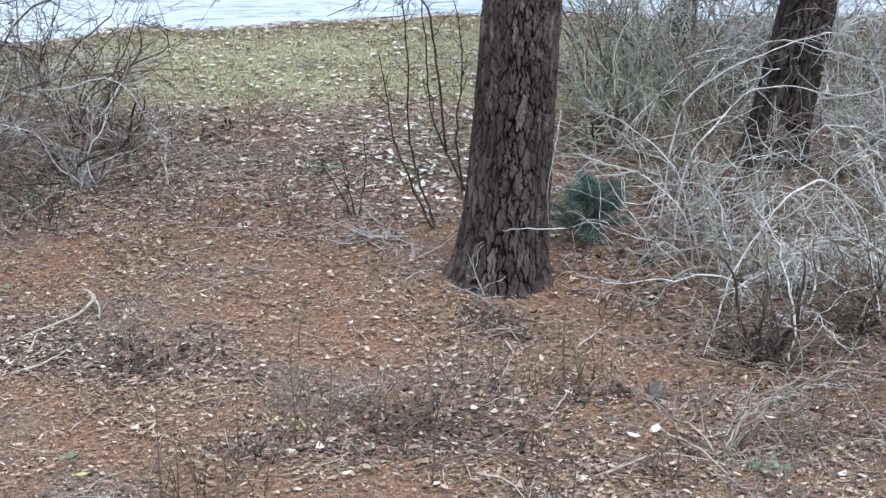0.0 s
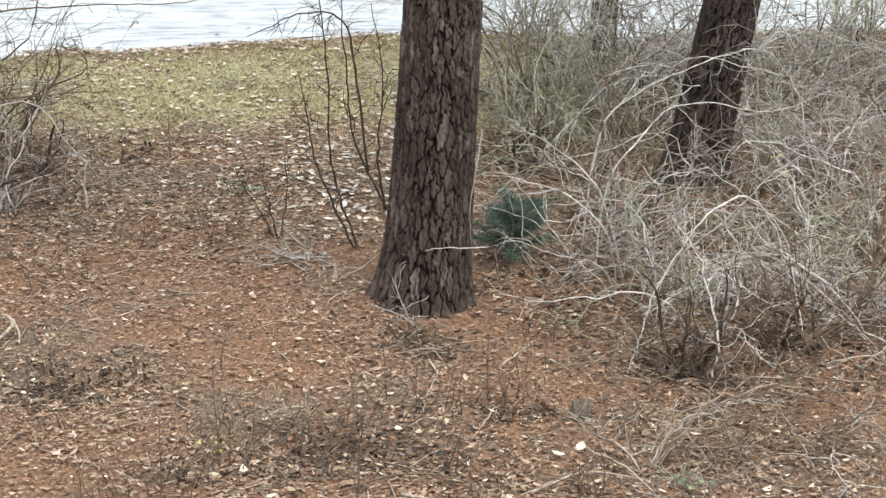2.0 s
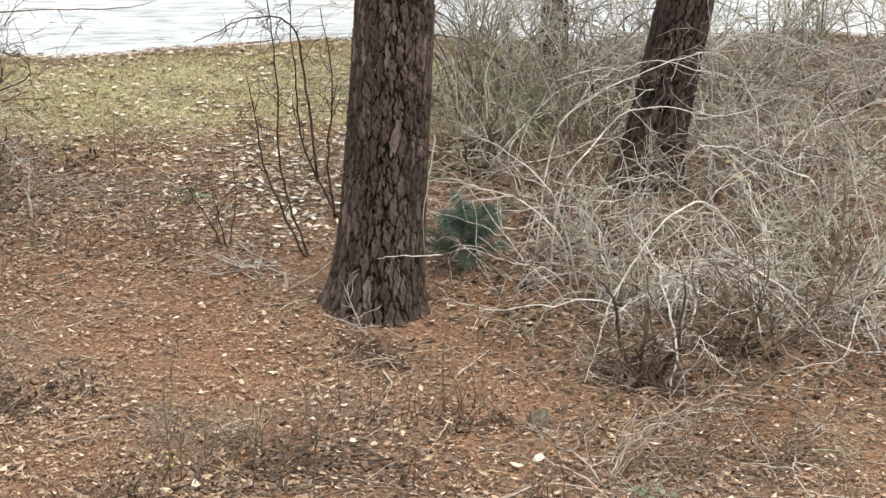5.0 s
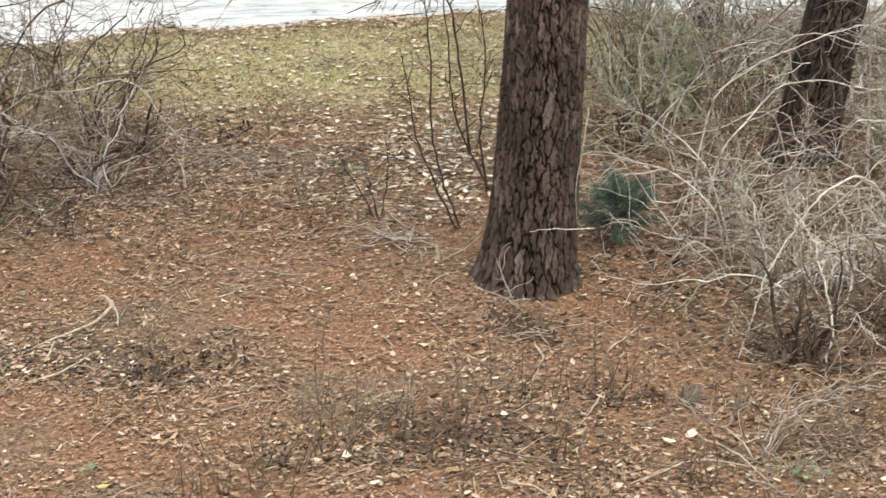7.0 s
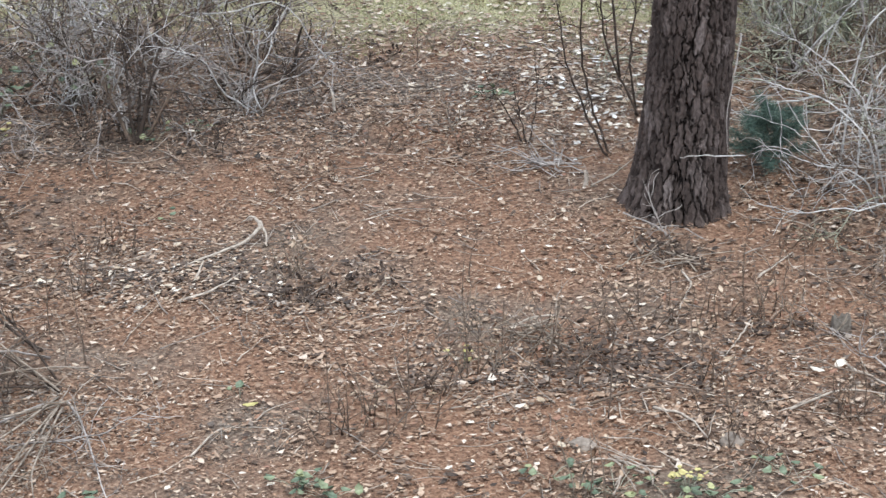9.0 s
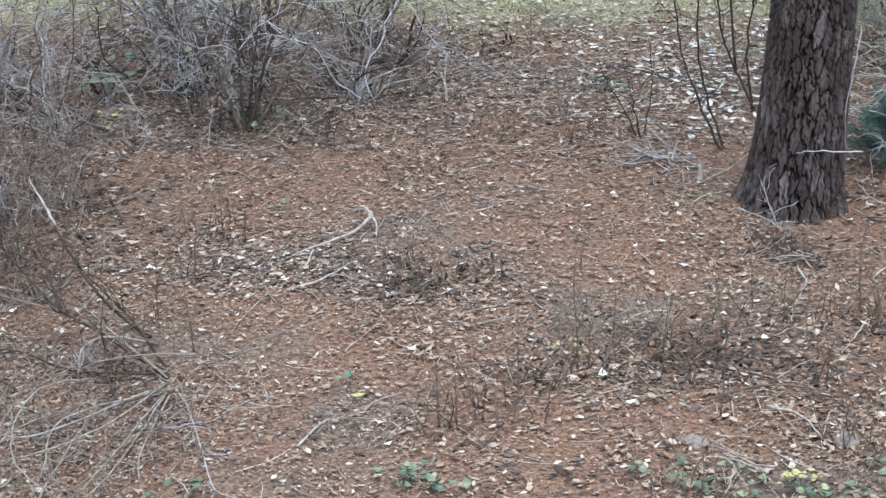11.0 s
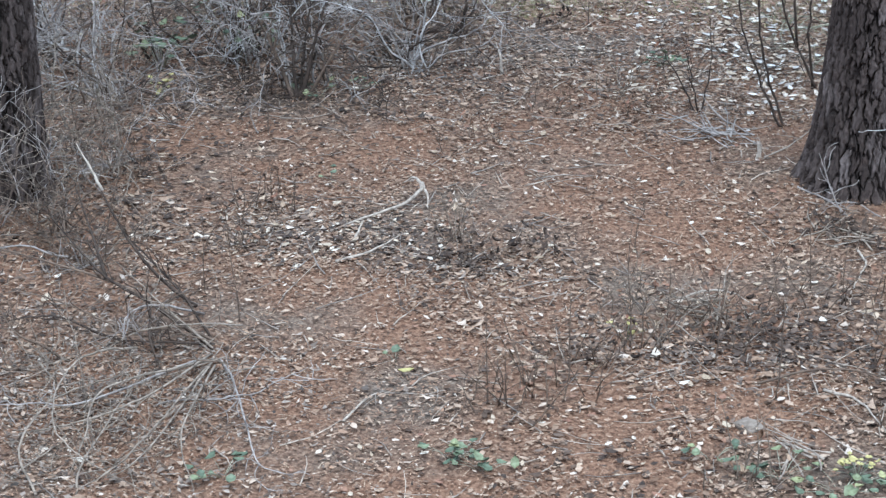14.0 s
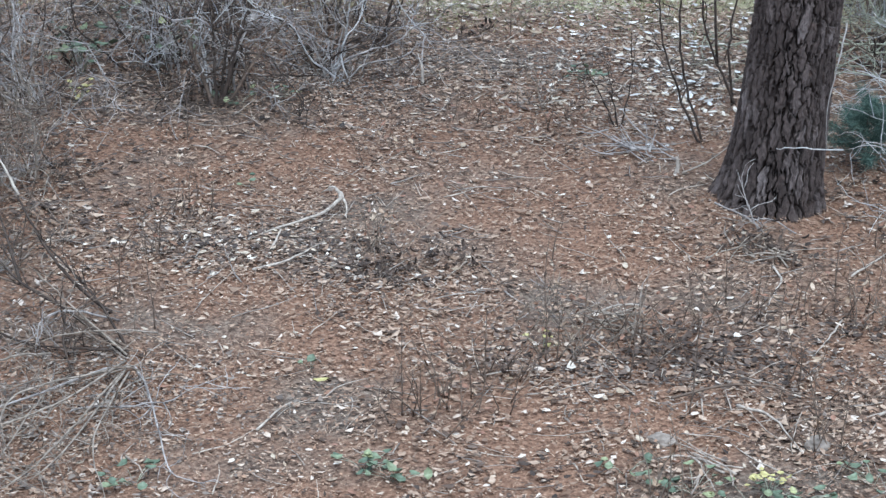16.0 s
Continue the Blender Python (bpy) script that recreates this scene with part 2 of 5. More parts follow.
def smooth_path(pts, steps=14):
    """A round path through a few given points (Catmull-Rom)."""
    p = np.asarray(pts, float)
    p = np.vstack([2 * p[0] - p[1], p, 2 * p[-1] - p[-2]])
    out = []
    for i in range(1, len(p) - 2):
        for u in np.linspace(0, 1, steps, endpoint=False):
            out.append(0.5 * (2 * p[i] + (p[i + 1] - p[i - 1]) * u + (2 * p[i - 1] - 5 * p[i] + 4 * p[i + 1] - p[i + 2]) * u * u + (3 * p[i] - p[i - 1] - 3 * p[i + 1] + p[i + 2]) * u ** 3))
    out.append(p[-2])
    return np.array(out)


LEAF_U = np.array([0.0, 0.3, 0.72, 1.0])
LEAF_W = np.array([[0.06, 0.8, 0.75, 0.05], [0.05, 1.0, 0.6, 0.03], [0.1, 0.6, 1.0, 0.15], [0.05, 0.75, 0.95, 0.05]])
LEAF_F = np.array([[r * 3 + c, r * 3 + c + 1, r * 3 + c + 4, r * 3 + c + 3] for r in range(3) for c in range(2)])


def leaf_batch(xyz, length, width, yaw, tilt, curl, kind):
    """Vertices and faces of many small curled leaves."""
    n = len(xyz)
    w = LEAF_W[kind]
    v = np.zeros((n, 4, 3, 3))
    u = LEAF_U[None, :, None] - 0.5
    s = np.array([-1.0, 0.0, 1.0])[None, None, :]
    v[..., 0] = u * length[:, None, None]
    v[..., 1] = s * w[:, :, None] * width[:, None, None] * 0.5
    v[..., 2] = (np.abs(s) * 0.5 + 0.5 * (2 * u) ** 2) * (curl * width)[:, None, None]
    v = v.reshape(n, 12, 3)
    ct, st = np.cos(tilt)[:, None], np.sin(tilt)[:, None]
    x, z = v[..., 0] * ct - v[..., 2] * st, v[..., 0] * st + v[..., 2] * ct
    cy, sy = np.cos(yaw)[:, None], np.sin(yaw)[:, None]
    out = np.stack([x * cy - v[..., 1] * sy, x * sy + v[..., 1] * cy, z], -1) + xyz[:, None]
    f = LEAF_F[None] + (np.arange(n) * 12)[:, None, None]
    return out.reshape(-1, 3), f.reshape(-1, 4)


# ---- setting: ground and pond ----


def shore_y(x):
    x = np.asarray(x, float)
    return 17.05 + np.minimum(x + 0.5, 0) * 0.22 + 0.07 * np.sin(2.3 * x) + 0.05 * np.sin(5.1 * x + 1)


def ground_z(x, y):
    x, y = np.asarray(x, float), np.asarray(y, float)
    near = np.exp(-((x / 14) ** 2 + ((y - 12) / 12) ** 2))
    z = 0.012 * np.sin(3.1 * x + 1.3 * y) + 0.012 * np.sin(1.7 * x - 2.6 * y + 1) + 0.006 * np.sin(9 * x + 4 * y) * np.sin(7 * y - 3 * x)
    z = z * near
    off = y - shore_y(np.clip(x, -30, 30))
    basin = np.clip((off + 0.25) / 1.2, 0, 1)
    far = np.clip((y - 150) / 20, 0, 1)
    return z - 0.75 * basin * basin * (3 - 2 * basin) * (1 - far)


def spaced(lo, hi, step, out):
    core = np.arange(lo, hi + step / 2, step)
    grow = step * 1.28 ** np.arange(1, 40)
    ext = np.cumsum(grow)
    ext = ext[ext < out]
    return np.concatenate([lo - ext[::-1], core, hi + ext])


def grid_mesh(name, xs, ys, zfun, mat):
    gx, gy = np.meshgrid(xs, ys)
    v = np.stack([gx, gy, zfun(gx, gy)], -1).reshape(-1, 3)
    nx, ny = len(xs), len(ys)
    i, j = np.meshgrid(np.arange(ny - 1), np.arange(nx - 1), indexing="ij")
    f = np.stack([i * nx + j, i * nx + j + 1, (i + 1) * nx + j + 1, (i + 1) * nx + j], -1).reshape(-1, 4)
    return mesh_object(name, v, f, mat)


ground = grid_mesh("ground", spaced(-6, 6, 0.06, 2500), spaced(7, 19, 0.06, 2500), ground_z, MAT_GROUND)
tagged(ground, "reddish brown pine needle forest floor with thin mossy grass", "ground", kind="structure")


def ripple(x, y):
    return -0.13 + 0.003 * np.sin(9 * y + 2.2 * np.sin(0.9 * x)) * np.sin(1.4 * x + 0.6 * y) + 0.0015 * np.sin(17 * y - 3 * x)


wx, wy = spaced(-7, 7, 0.1, 400), np.concatenate([np.arange(15.2, 22, 0.07), np.geomspace(22.1, 165, 40)])
water = tagged(grid_mesh("water", wx, wy, ripple, MAT_WATER), "rippled pond water with pale sky sheen painted into its colour", "water", kind="structure")

# ---- trees ----


def trunk_mesh(r0, height, lean, seed, mat, flare=0.42, dense=3.0, sectors=200, dz=0.0065, roots=()):
    """A tapered pine trunk with long raised bark plates between deep narrow fissures; finest towards the clearing."""
    r = np.random.default_rng(seed)
    zs = np.concatenate([np.arange(-0.12, dense, dz), np.linspace(dense, height, 60)])
    front = int(sectors * 0.8)
    th = np.concatenate([np.linspace(1.5 * np.pi - 1.75, 1.5 * np.pi + 1.75, front, endpoint=False), np.linspace(1.5 * np.pi + 1.75, 3.5 * np.pi - 1.75, sectors - front, endpoint=False)])
    T, Z = np.meshgrid(th, zs)
    lobes = 1 + 0.35 * np.cos(2 * T - 2.2 + seed) + 0.3 * np.cos(3 * T + 0.7 * seed) + 0.15 * np.cos(5 * T + 2)
    up = np.maximum(Z, 0)
    taper = 1.04 - 0.07 * np.minimum(Z, 2) - 0.058 * np.maximum(Z - 2, 0) * (1 / 0.9)
    taper = np.maximum(taper, 0.12)
    spread = flare * np.exp(-up / 0.13) * np.clip(lobes, 0.25, 2) * 0.72
    if roots:
        spread = 0.06 * np.exp(-up / 0.12)
        for az, width, reach, tall in roots:
            off = (T - az + np.pi) % (2 * np.pi) - np.pi
            spread = spread + reach * np.exp(-(off / (width * (1 + 0.8 * up))) ** 2) * np.exp(-up / tall)
    rad = r0 * (taper + spread + 0.06 * np.exp(-up / 0.5))
    # bark plates: cells of an irregular lattice, longer than wide, longest at the foot
    cw, ch = 0.045, 0.135
    nu = max(8, int(2 * np.pi * r0 / cw))
    nz = int((height + 0.5) / ch)
    su, sz = np.meshgrid(np.arange(nu), np.arange(nz))
    su = (su + 0.5 * (sz % 2) + r.uniform(-0.42, 0.42, su.shape)) / nu * 2 * np.pi
    sz = -0.3 + (sz + r.uniform(-0.45, 0.45, su.shape)) * ch
    sid = r.uniform(0, 1, su.shape)
    disp, plate = np.zeros_like(T), np.zeros_like(T)
    for k0 in range(0, len(zs), 40):
        sl = slice(k0, k0 + 40)
        zz, tt = Z[sl] * 1.0, T[sl]
        foot = np.clip(1 - zz / 0.7, 0, 1)
        zz = zz + 0.1 * foot ** 2
        zw = zz + 0.03 * np.sin(5 * tt + 9 * zz) + 0.02 * np.sin(17 * tt - 31 * zz) + 0.014 * np.sin(41 * tt + 23 * zz) + 0.009 * np.sin(89 * tt - 61 * zz) + 0.007 * np.sin(67 * tt + 143 * zz)
        tw = tt + (0.012 * np.sin(13 * zz + 3 * tt) + 0.009 * np.sin(37 * zz + 11 * tt) + 0.008 * np.sin(97 * zz - 7 * tt) + 0.004 * np.sin(171 * zz + 29 * tt)) / r0 * 0.4
        near = (sz > zz.min() - 0.5) & (sz < zz.max() + 0.5)
        a, b, c = su[near], sz[near], sid[near]
        du = (tw[..., None] - a + np.pi) % (2 * np.pi) - np.pi
        d = np.sqrt((du * r0 / cw) ** 2 + ((zw[..., None] - b) / ch) ** 2)
        part = np.argpartition(d, 1, axis=-1)[..., :2]
        pick = lambda v: np.take_along_axis(v, part, -1)
        d12, u12 = pick(d), pick(du)
        swap = d12[..., 0] > d12[..., 1]
        own = np.where(swap, part[..., 1], part[..., 0])
        b1, b2 = b[own], b[np.where(swap, part[..., 0], part[..., 1])]
        across = np.abs(u12[..., 0] - u12[..., 1]) * r0 / cw
        side = across / (across + np.abs(b1 - b2) / ch + 1e-6)
        edge = np.abs(d12[..., 0] - d12[..., 1])
        other = np.where(swap, part[..., 0], part[..., 1])
        keep = (7.31 * (c[own] + c[other]) + 3.7 * np.abs(c[own] - c[other])) % 1
        wide = 0.06 + 0.1 * keep + 0.03 * foot
        groove = (1 - np.clip((edge - 0.7 * wide) / (0.55 * wide), 0, 1)) * (0.55 + 0.6 * side) * (0.3 + 0.9 * keep) * (1 + 0.3 * foot)
        layer = np.floor(3 * np.clip(edge * 1.3 + 0.25 * np.sin(50 * tw + 23 * zw + 30 * c[own]), 0, 0.99)) / 3
        disp[sl] = 1.0 - np.clip(groove, 0, 1.5) * 1.15 + 0.16 * layer + 0.14 * (c[own] - 0.5) + 0.16 * (zw - b1) / ch * (c[own] - 0.2) + 0.04 * np.sin(60 * tw + 35 * zw + 40 * c[own])
        plate[sl] = 0.8 * c[own] + 0.3 * layer
    deep = 0.036 * np.clip(r0 / 0.2, 0.6, 1.1)
    rough = 0.0016 * np.sin(41 * T + 60 * Z) * np.sin(19 * T - 90 * Z) + r.normal(0, 0.0007, T.shape)
    rad = rad + deep * (disp - 1.0) + rough
    cx = lean[0] * Z + 0.02 * np.sin(0.8 * Z)
    cy = lean[1] * Z
    v = np.stack([cx + rad * np.cos(T), cy + rad * np.sin(T), Z], -1).reshape(-1, 3)
    n, m = len(zs), sectors
    i, j = np.meshgrid(np.arange(n - 1), np.arange(m), indexing="ij")
    f = np.stack([i * m + j, i * m + (j + 1) % m, (i + 1) * m + (j + 1) % m, (i + 1) * m + j], -1).reshape(-1, 4)
    me = bpy.data.meshes.new("trunk")
    me.from_pydata(v.tolist(), [], f.tolist())
    me.materials.append(mat)
    at = me.attributes.new("plate", "FLOAT", "POINT")
    at.data.foreach_set("value", plate.reshape(-1).astype(np.float32))
    return me


def pine_crown(parent, height, lean, low, reach, seed):
    r = np.random.default_rng(seed)
    limbs = []
    blades_v, blades_f = [], []
    for k in range(22):
        z = low + (height - low) * (k + 0.5) / 22
        az = k * 2.4 + r.normal(0, 0.3)
        length = reach * (1.05 - 0.75 * (z - low) / (height - low)) * r.uniform(0.75, 1.1)
        p = wander((lean[0] * z, lean[1] * z, z), (math.cos(az), math.sin(az), 0.25), length, 9, 0.08, 0.1, r)
        t = Tubes().add(p, np.linspace(0.045, 0.008, 10), 6)
        for q in range(3, 10):
            for _ in range(3):
                e = wander(p[q], (r.normal(), r.normal(), 0.25), r.uniform(0.3, 0.7), 3, 0, 0.2, r)
                t.add(e, np.linspace(0.008, 0.003, 4), 3)
                c = e[-1] + r.normal(0, 0.05, (40, 3))
                d = r.normal(0, 1, (40, 3))
                d = d / np.linalg.norm(d, axis=1)[:, None] * 0.17
                s = np.cross(d, r.normal(0, 1, (40, 3)))
                s = s / np.linalg.norm(s, axis=1)[:, None] * 0.0085
                base = sum(len(b) for b in blades_v)
                blades_v.append(np.stack([c - s, c + s, c + d], 1).reshape(-1, 3))
                blades_f.append(np.arange(120).reshape(-1, 3) + base)
        t.object("limb", MAT_BARK_DARK, parent)
    mesh_object("crown", np.concatenate(blades_v), np.concatenate(blades_f), MAT_GREEN, parent, False, "dark green needle crown")


def pine(x, y, r0, height, lean, seed, label, mat, dense=3.0, sectors=200, low=7.5, roots=()):
    root = empty("pine_tree", x, y, 0, label=label, category="tree", group="pine trees by the pond")
    tr = new("trunk", trunk_mesh(r0, height, lean, seed, mat, dense=dense, sectors=sectors, dz=0.0052 if sectors > 200 else 0.013, roots=roots))
    tr.parent = root
    pine_crown(root, height, lean, low, 2.6, seed + 50)
    return root


pine(0.325, 11.69, 0.222, 14.5, (0.048, 0.01), 3, "thick pine tree with deeply furrowed grey-brown bark plates", MAT_BARK, 2.4, 330,
     roots=[(3.0, 0.4, 0.42, 0.16), (3.75, 0.24, 0.3, 0.12), (4.3, 0.28, 0.34, 0.13), (5.1, 0.22, 0.16, 0.1), (6.0, 0.3, 0.16, 0.12), (1.2, 0.5, 0.3, 0.15)])
pine(2.06, 13.55, 0.18, 13.0, (0.17, 0.03), 8, "leaning dark pine tree standing behind a bramble thicket", MAT_BARK_DARK, 3.0, 160)
# Darker bark copy here holds the shade that veils this trunk.
pine(-4.01, 11.12, 0.17, 13.5, (-0.01, 0.02), 12, "pine tree with shade in its dark bark colour, half hidden behind bare grey twigs", MAT_BARK_DARK, 2.0, 160)
pine(1.75, 16.1, 0.09, 11.0, (0.02, 0.0), 17, "slim far pine tree behind green stems", MAT_BARK_DARK, 2.5, 90, 6.5)

# ---- shrubs ----


def branchy(path, radius, r, twigs, twig_len, sub=True, sides=4, start=0.2, droop=0.3, split=False):
    """A cane with side twigs that fork again."""
    t = Tubes()
    k = len(path)
    rad = np.linspace(radius, radius * 0.28, k)
    t.add(path, rad, sides)
    main, shoots = t, []
    for _ in range(twigs):
        if split:
            t = Tubes()
            shoots.append(t)
        q = r.uniform(start, 0.98)
        i = int(q * (k - 1))
        d = path[min(i + 1, k - 1)] - path[max(i - 1, 0)]
        d = d / (np.linalg.norm(d) + 1e-9)
        e = d * r.uniform(0.3, 1.0) + r.normal(0, 0.75, 3)
        ln = twig_len * r.uniform(0.35, 1.25) * (1.15 - 0.5 * q)
        w = wander(path[i], e, ln, 6, droop, 0.28, r, True)
        t.add(w, np.linspace(max(rad[i] * 0.55, 0.0024), 0.0014, 7), 3)
        if sub:
            for _ in range(r.integers(0, 3)):
                s = r.integers(1, 6)
                e2 = (w[s] - w[s - 1]) / ln * 6 + r.normal(0, 0.8, 3)
                t.add(wander(w[s], e2, ln * r.uniform(0.25, 0.6), 4, droop, 0.2, r), np.linspace(0.0021, 0.0013, 5), 3)
    return main, shoots


def shrub(x, y, mat, seed, canes, length, label, name="shrub", rise=1.2, sag=0.9, twigs=9, twig_len=0.35, radius=0.006, toward=None, spread=0.08, group="bare winter shrubs", category="shrub", droop=0.3, kink=0.17):
    r = np.random.default_rng(seed)
    root = empty(name, x, y, float(ground_z(x, y)), label=label, category=category, group=group)
    others = (MAT_CANE_DARK, MAT_CANE_BROWN, MAT_CANE_DARK, MAT_CANE_BROWN) if mat == MAT_CANE_DARK else (MAT_CANE_BROWN, MAT_CANE_GREY, MAT_CANE_PALE, MAT_CANE_GREEN) if x > 0 else (MAT_CANE_MID, MAT_CANE_BROWN, MAT_CANE_GREY, MAT_CANE_MID) if y < 12.2 else (MAT_CANE_DARK, MAT_CANE_BROWN, MAT_CANE_PALE, MAT_CANE_DARK)
    for k in range(canes):
        az = r.uniform(0, 2 * np.pi) if toward is None else toward + r.normal(0, 0.9)
        el = rise * r.uniform(0.5, 1.3)
        ln = length * r.uniform(0.55, 1.2)
        b = (r.normal(0, spread), r.normal(0, spread), -0.02)
        p = wander(b, (math.cos(az), math.sin(az), el), ln, 18, sag * r.uniform(0.6, 1.4), kink, r, True)
        pick = mat if r.uniform() < 0.55 else others[int(r.integers(0, 4))]
        main, shoots = branchy(p, radius * r.uniform(0.55, 1.35), r, twigs, twig_len, start=0.32, droop=droop, split=name == "bramble")
        ob = main.object("cane", pick, root)
        for shoot in shoots:
            shoot.object("twig", pick, ob)
    return root


RIGHT_LABEL = "bare arching thicket shrub with pale tan tangled canes"
RIGHT = [
    (1.66, 10.6, MAT_CANE_BROWN, 6, 0.85, 2.0), (2.2, 10.88, MAT_CANE_BROWN, 9, 1.3, 1.4), (2.85, 11.5, MAT_CANE_GREY, 12, 1.4, 1.2),
    (1.75, 11.7, MAT_CANE_PALE, 10, 1.1, 1.2), (2.5, 12.0, MAT_CANE_GREEN, 9, 1.4, 1.3), (3.0, 12.7, MAT_CANE_GREY, 15, 1.6, 1.3),
    (1.5, 12.9, MAT_CANE_BROWN, 13, 1.3, 1.2), (1.1, 13.9, MAT_CANE_GREEN, 16, 1.5, 1.2), (2.75, 13.9, MAT_CANE_GREY, 14, 1.5, 1.4),
    (3.5, 13.9, MAT_CANE_GREY, 16, 1.7, 1.4), (1.95, 14.6, MAT_CANE_GREEN, 13, 1.6, 1.5), (3.0, 15.2, MAT_CANE_PALE, 16, 1.7, 1.5),
    (4.0, 15.3, MAT_CANE_GREY, 14, 1.7, 1.5), (3.7, 12.3, MAT_CANE_GREY, 13, 1.5, 1.3), (2.4, 16.2, MAT_CANE_GREY, 12, 1.6, 1.6), (0.95, 15.4, MAT_CANE_GREY, 10, 1.3, 1.6),
    (4.4, 14.4, MAT_CANE_PALE, 15, 1.7, 1.5), (2.1, 15.5, MAT_CANE_PALE, 12, 1.5, 1.5), (4.3, 13.2, MAT_CANE_PALE, 13, 1.6, 1.4),
    (1.85, 11.15, MAT_CANE_PALE, 7, 0.8, 1.5), (2.45, 11.35, MAT_CANE_PALE, 8, 0.95, 1.5), (3.0, 11.05, MAT_CANE_PALE, 9, 0.95, 1.4), (1.5, 11.5, MAT_CANE_PALE, 7, 0.8, 1.5), (1.45, 12.35, MAT_CANE_PALE, 8, 0.9, 1.4), (2.9, 13.2, MAT_CANE_PALE, 9, 1.2, 1.5),
]
for k, (x, y, mat, canes, ln, rise) in enumerate(RIGHT):
    shrub(x, y, mat, 100 + k, int(canes * 1.7), ln * 1.25, RIGHT_LABEL, rise=rise, sag=0.75, twigs=10, twig_len=0.44, radius=0.006, group="right bank thicket", kink=0.23)
for k, (x, y) in enumerate([(1.3, 14.5), (1.62, 15.0), (1.05, 14.9), (1.9, 15.4), (1.25, 15.6), (2.6, 15.6), (3.4, 15.8), (4.6, 15.9), (3.7, 16.4), (4.3, 16.3)]):
    shrub(x, y, MAT_CANE_PALE if k % 2 else MAT_CANE_GREEN, 140 + k, 18, 1.7, "upright shrub with olive green and pale stems", rise=3.6, sag=0.15, twigs=8, twig_len=0.4, radius=0.008, group="green stemmed shrubs")
for k, (x, y) in enumerate([(1.35, 9.5), (2.3, 9.9)]):
    shrub(x, y, MAT_CANE_DULL, 150 + k, 9, 0.85, "low dead bramble with tangled grey twigs", "bramble", rise=0.5, sag=0.8, twigs=9, twig_len=0.3, radius=0.005, group="low brambles", category="bramble")

# Last six, in the left thicket, are added for its shaded dark interior.
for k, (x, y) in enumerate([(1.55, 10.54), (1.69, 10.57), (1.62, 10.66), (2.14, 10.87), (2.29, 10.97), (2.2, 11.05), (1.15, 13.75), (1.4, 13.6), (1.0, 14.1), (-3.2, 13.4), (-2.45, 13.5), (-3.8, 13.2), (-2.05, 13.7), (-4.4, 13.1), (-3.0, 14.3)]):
    shrub(x, y, MAT_CANE_DARK, 160 + k, 8, 0.5, "clump of short dark upright stems under the bare canes, some added as thicket shade", rise=4.0, sag=0.0, twigs=3, twig_len=0.2, radius=0.012, spread=0.06, group="dark stem clumps")

LEFT_LABEL = "bare grey thicket shrub with dense fine twigs"
LEFT = [
    (-2.78, 12.75, MAT_CANE_GREY, 10, 1.2, 2.4), (-2.25, 13.2, MAT_CANE_GREY, 15, 1.1, 1.2), (-3.25, 13.2, MAT_CANE_GREY, 17, 1.4, 1.3),
    (-3.9, 12.6, MAT_CANE_GREY, 15, 1.3, 1.3), (-2.9, 14.0, MAT_CANE_DULL, 17, 1.5, 1.4), (-3.7, 14.3, MAT_CANE_PALE, 15, 1.6, 1.4),
    (-4.6, 13.4, MAT_CANE_GREY, 15, 1.5, 1.4), (-2.35, 14.1, MAT_CANE_DULL, 13, 1.2, 1.6), (-5.0, 12.4, MAT_CANE_GREY, 12, 1.4, 1.3),
    (-4.35, 11.5, MAT_CANE_MID, 12, 1.2, 1.6), (-3.7, 11.45, MAT_CANE_MID, 10, 0.95, 1.6), (-4.1, 10.65, MAT_CANE_DULL, 12, 0.9, 1.8), (-3.65, 10.75, MAT_CANE_DULL, 7, 0.85, 1.8), (-2.9, 15.2, MAT_CANE_PALE, 12, 1.4, 1.8), (-3.7, 15.6, MAT_CANE_GREY, 12, 1.4, 1.8),
]
for k, (x, y, mat, canes, ln, rise) in enumerate(LEFT):
    low = y < 12
    shrub(x, y, mat, 200 + k, int(canes * 1.9), ln * (0.95 if low else 1.0 if y < 13.3 else 1.25), LEFT_LABEL, rise=rise * (1.7 if low else 1.3), sag=0.2 if low else 0.5, twigs=12 if low else 9, twig_len=0.36 if low else 0.42, radius=0.005 if low else 0.0062, group="left bank thicket", kink=0.22)
for k, (x, y, toward, canes, ln) in enumerate([(-3.33, 10.24, 2.6, 12, 1.0), (-3.3, 9.2, 4.0, 7, 0.9), (-2.8, 8.85, 4.2, 6, 0.8), (-3.6, 8.5, 4.0, 7, 0.9)]):
    shrub(x, y, MAT_CANE_BROWN if k == 0 else MAT_CANE_DULL, 230 + k, canes, ln, "low sprawling shrub with splayed dead branches", "bramble", rise=0.55, sag=0.7, twigs=9, twig_len=0.32, radius=0.006, toward=toward, group="sprawling brambles", category="bramble")

# ---- loose litter ----


def scatter(n, x0, x1, y0, y1, weight, r):
    out = np.zeros((0, 2))
    while len(out) < n:
        p = np.stack([r.uniform(x0, x1, n), r.uniform(y0, y1, n)], 1)
        out = np.vstack([out, p[r.uniform(0, 1, n) < weight(p[:, 0], p[:, 1])]])
    return out[:n]


def blob(x, y, cx, cy, sx, sy):
    return np.exp(-((x - cx) / sx) ** 2 - ((y - cy) / sy) ** 2)


DRIFT = np.random.default_rng(19).uniform(0, 1, (64, 64))


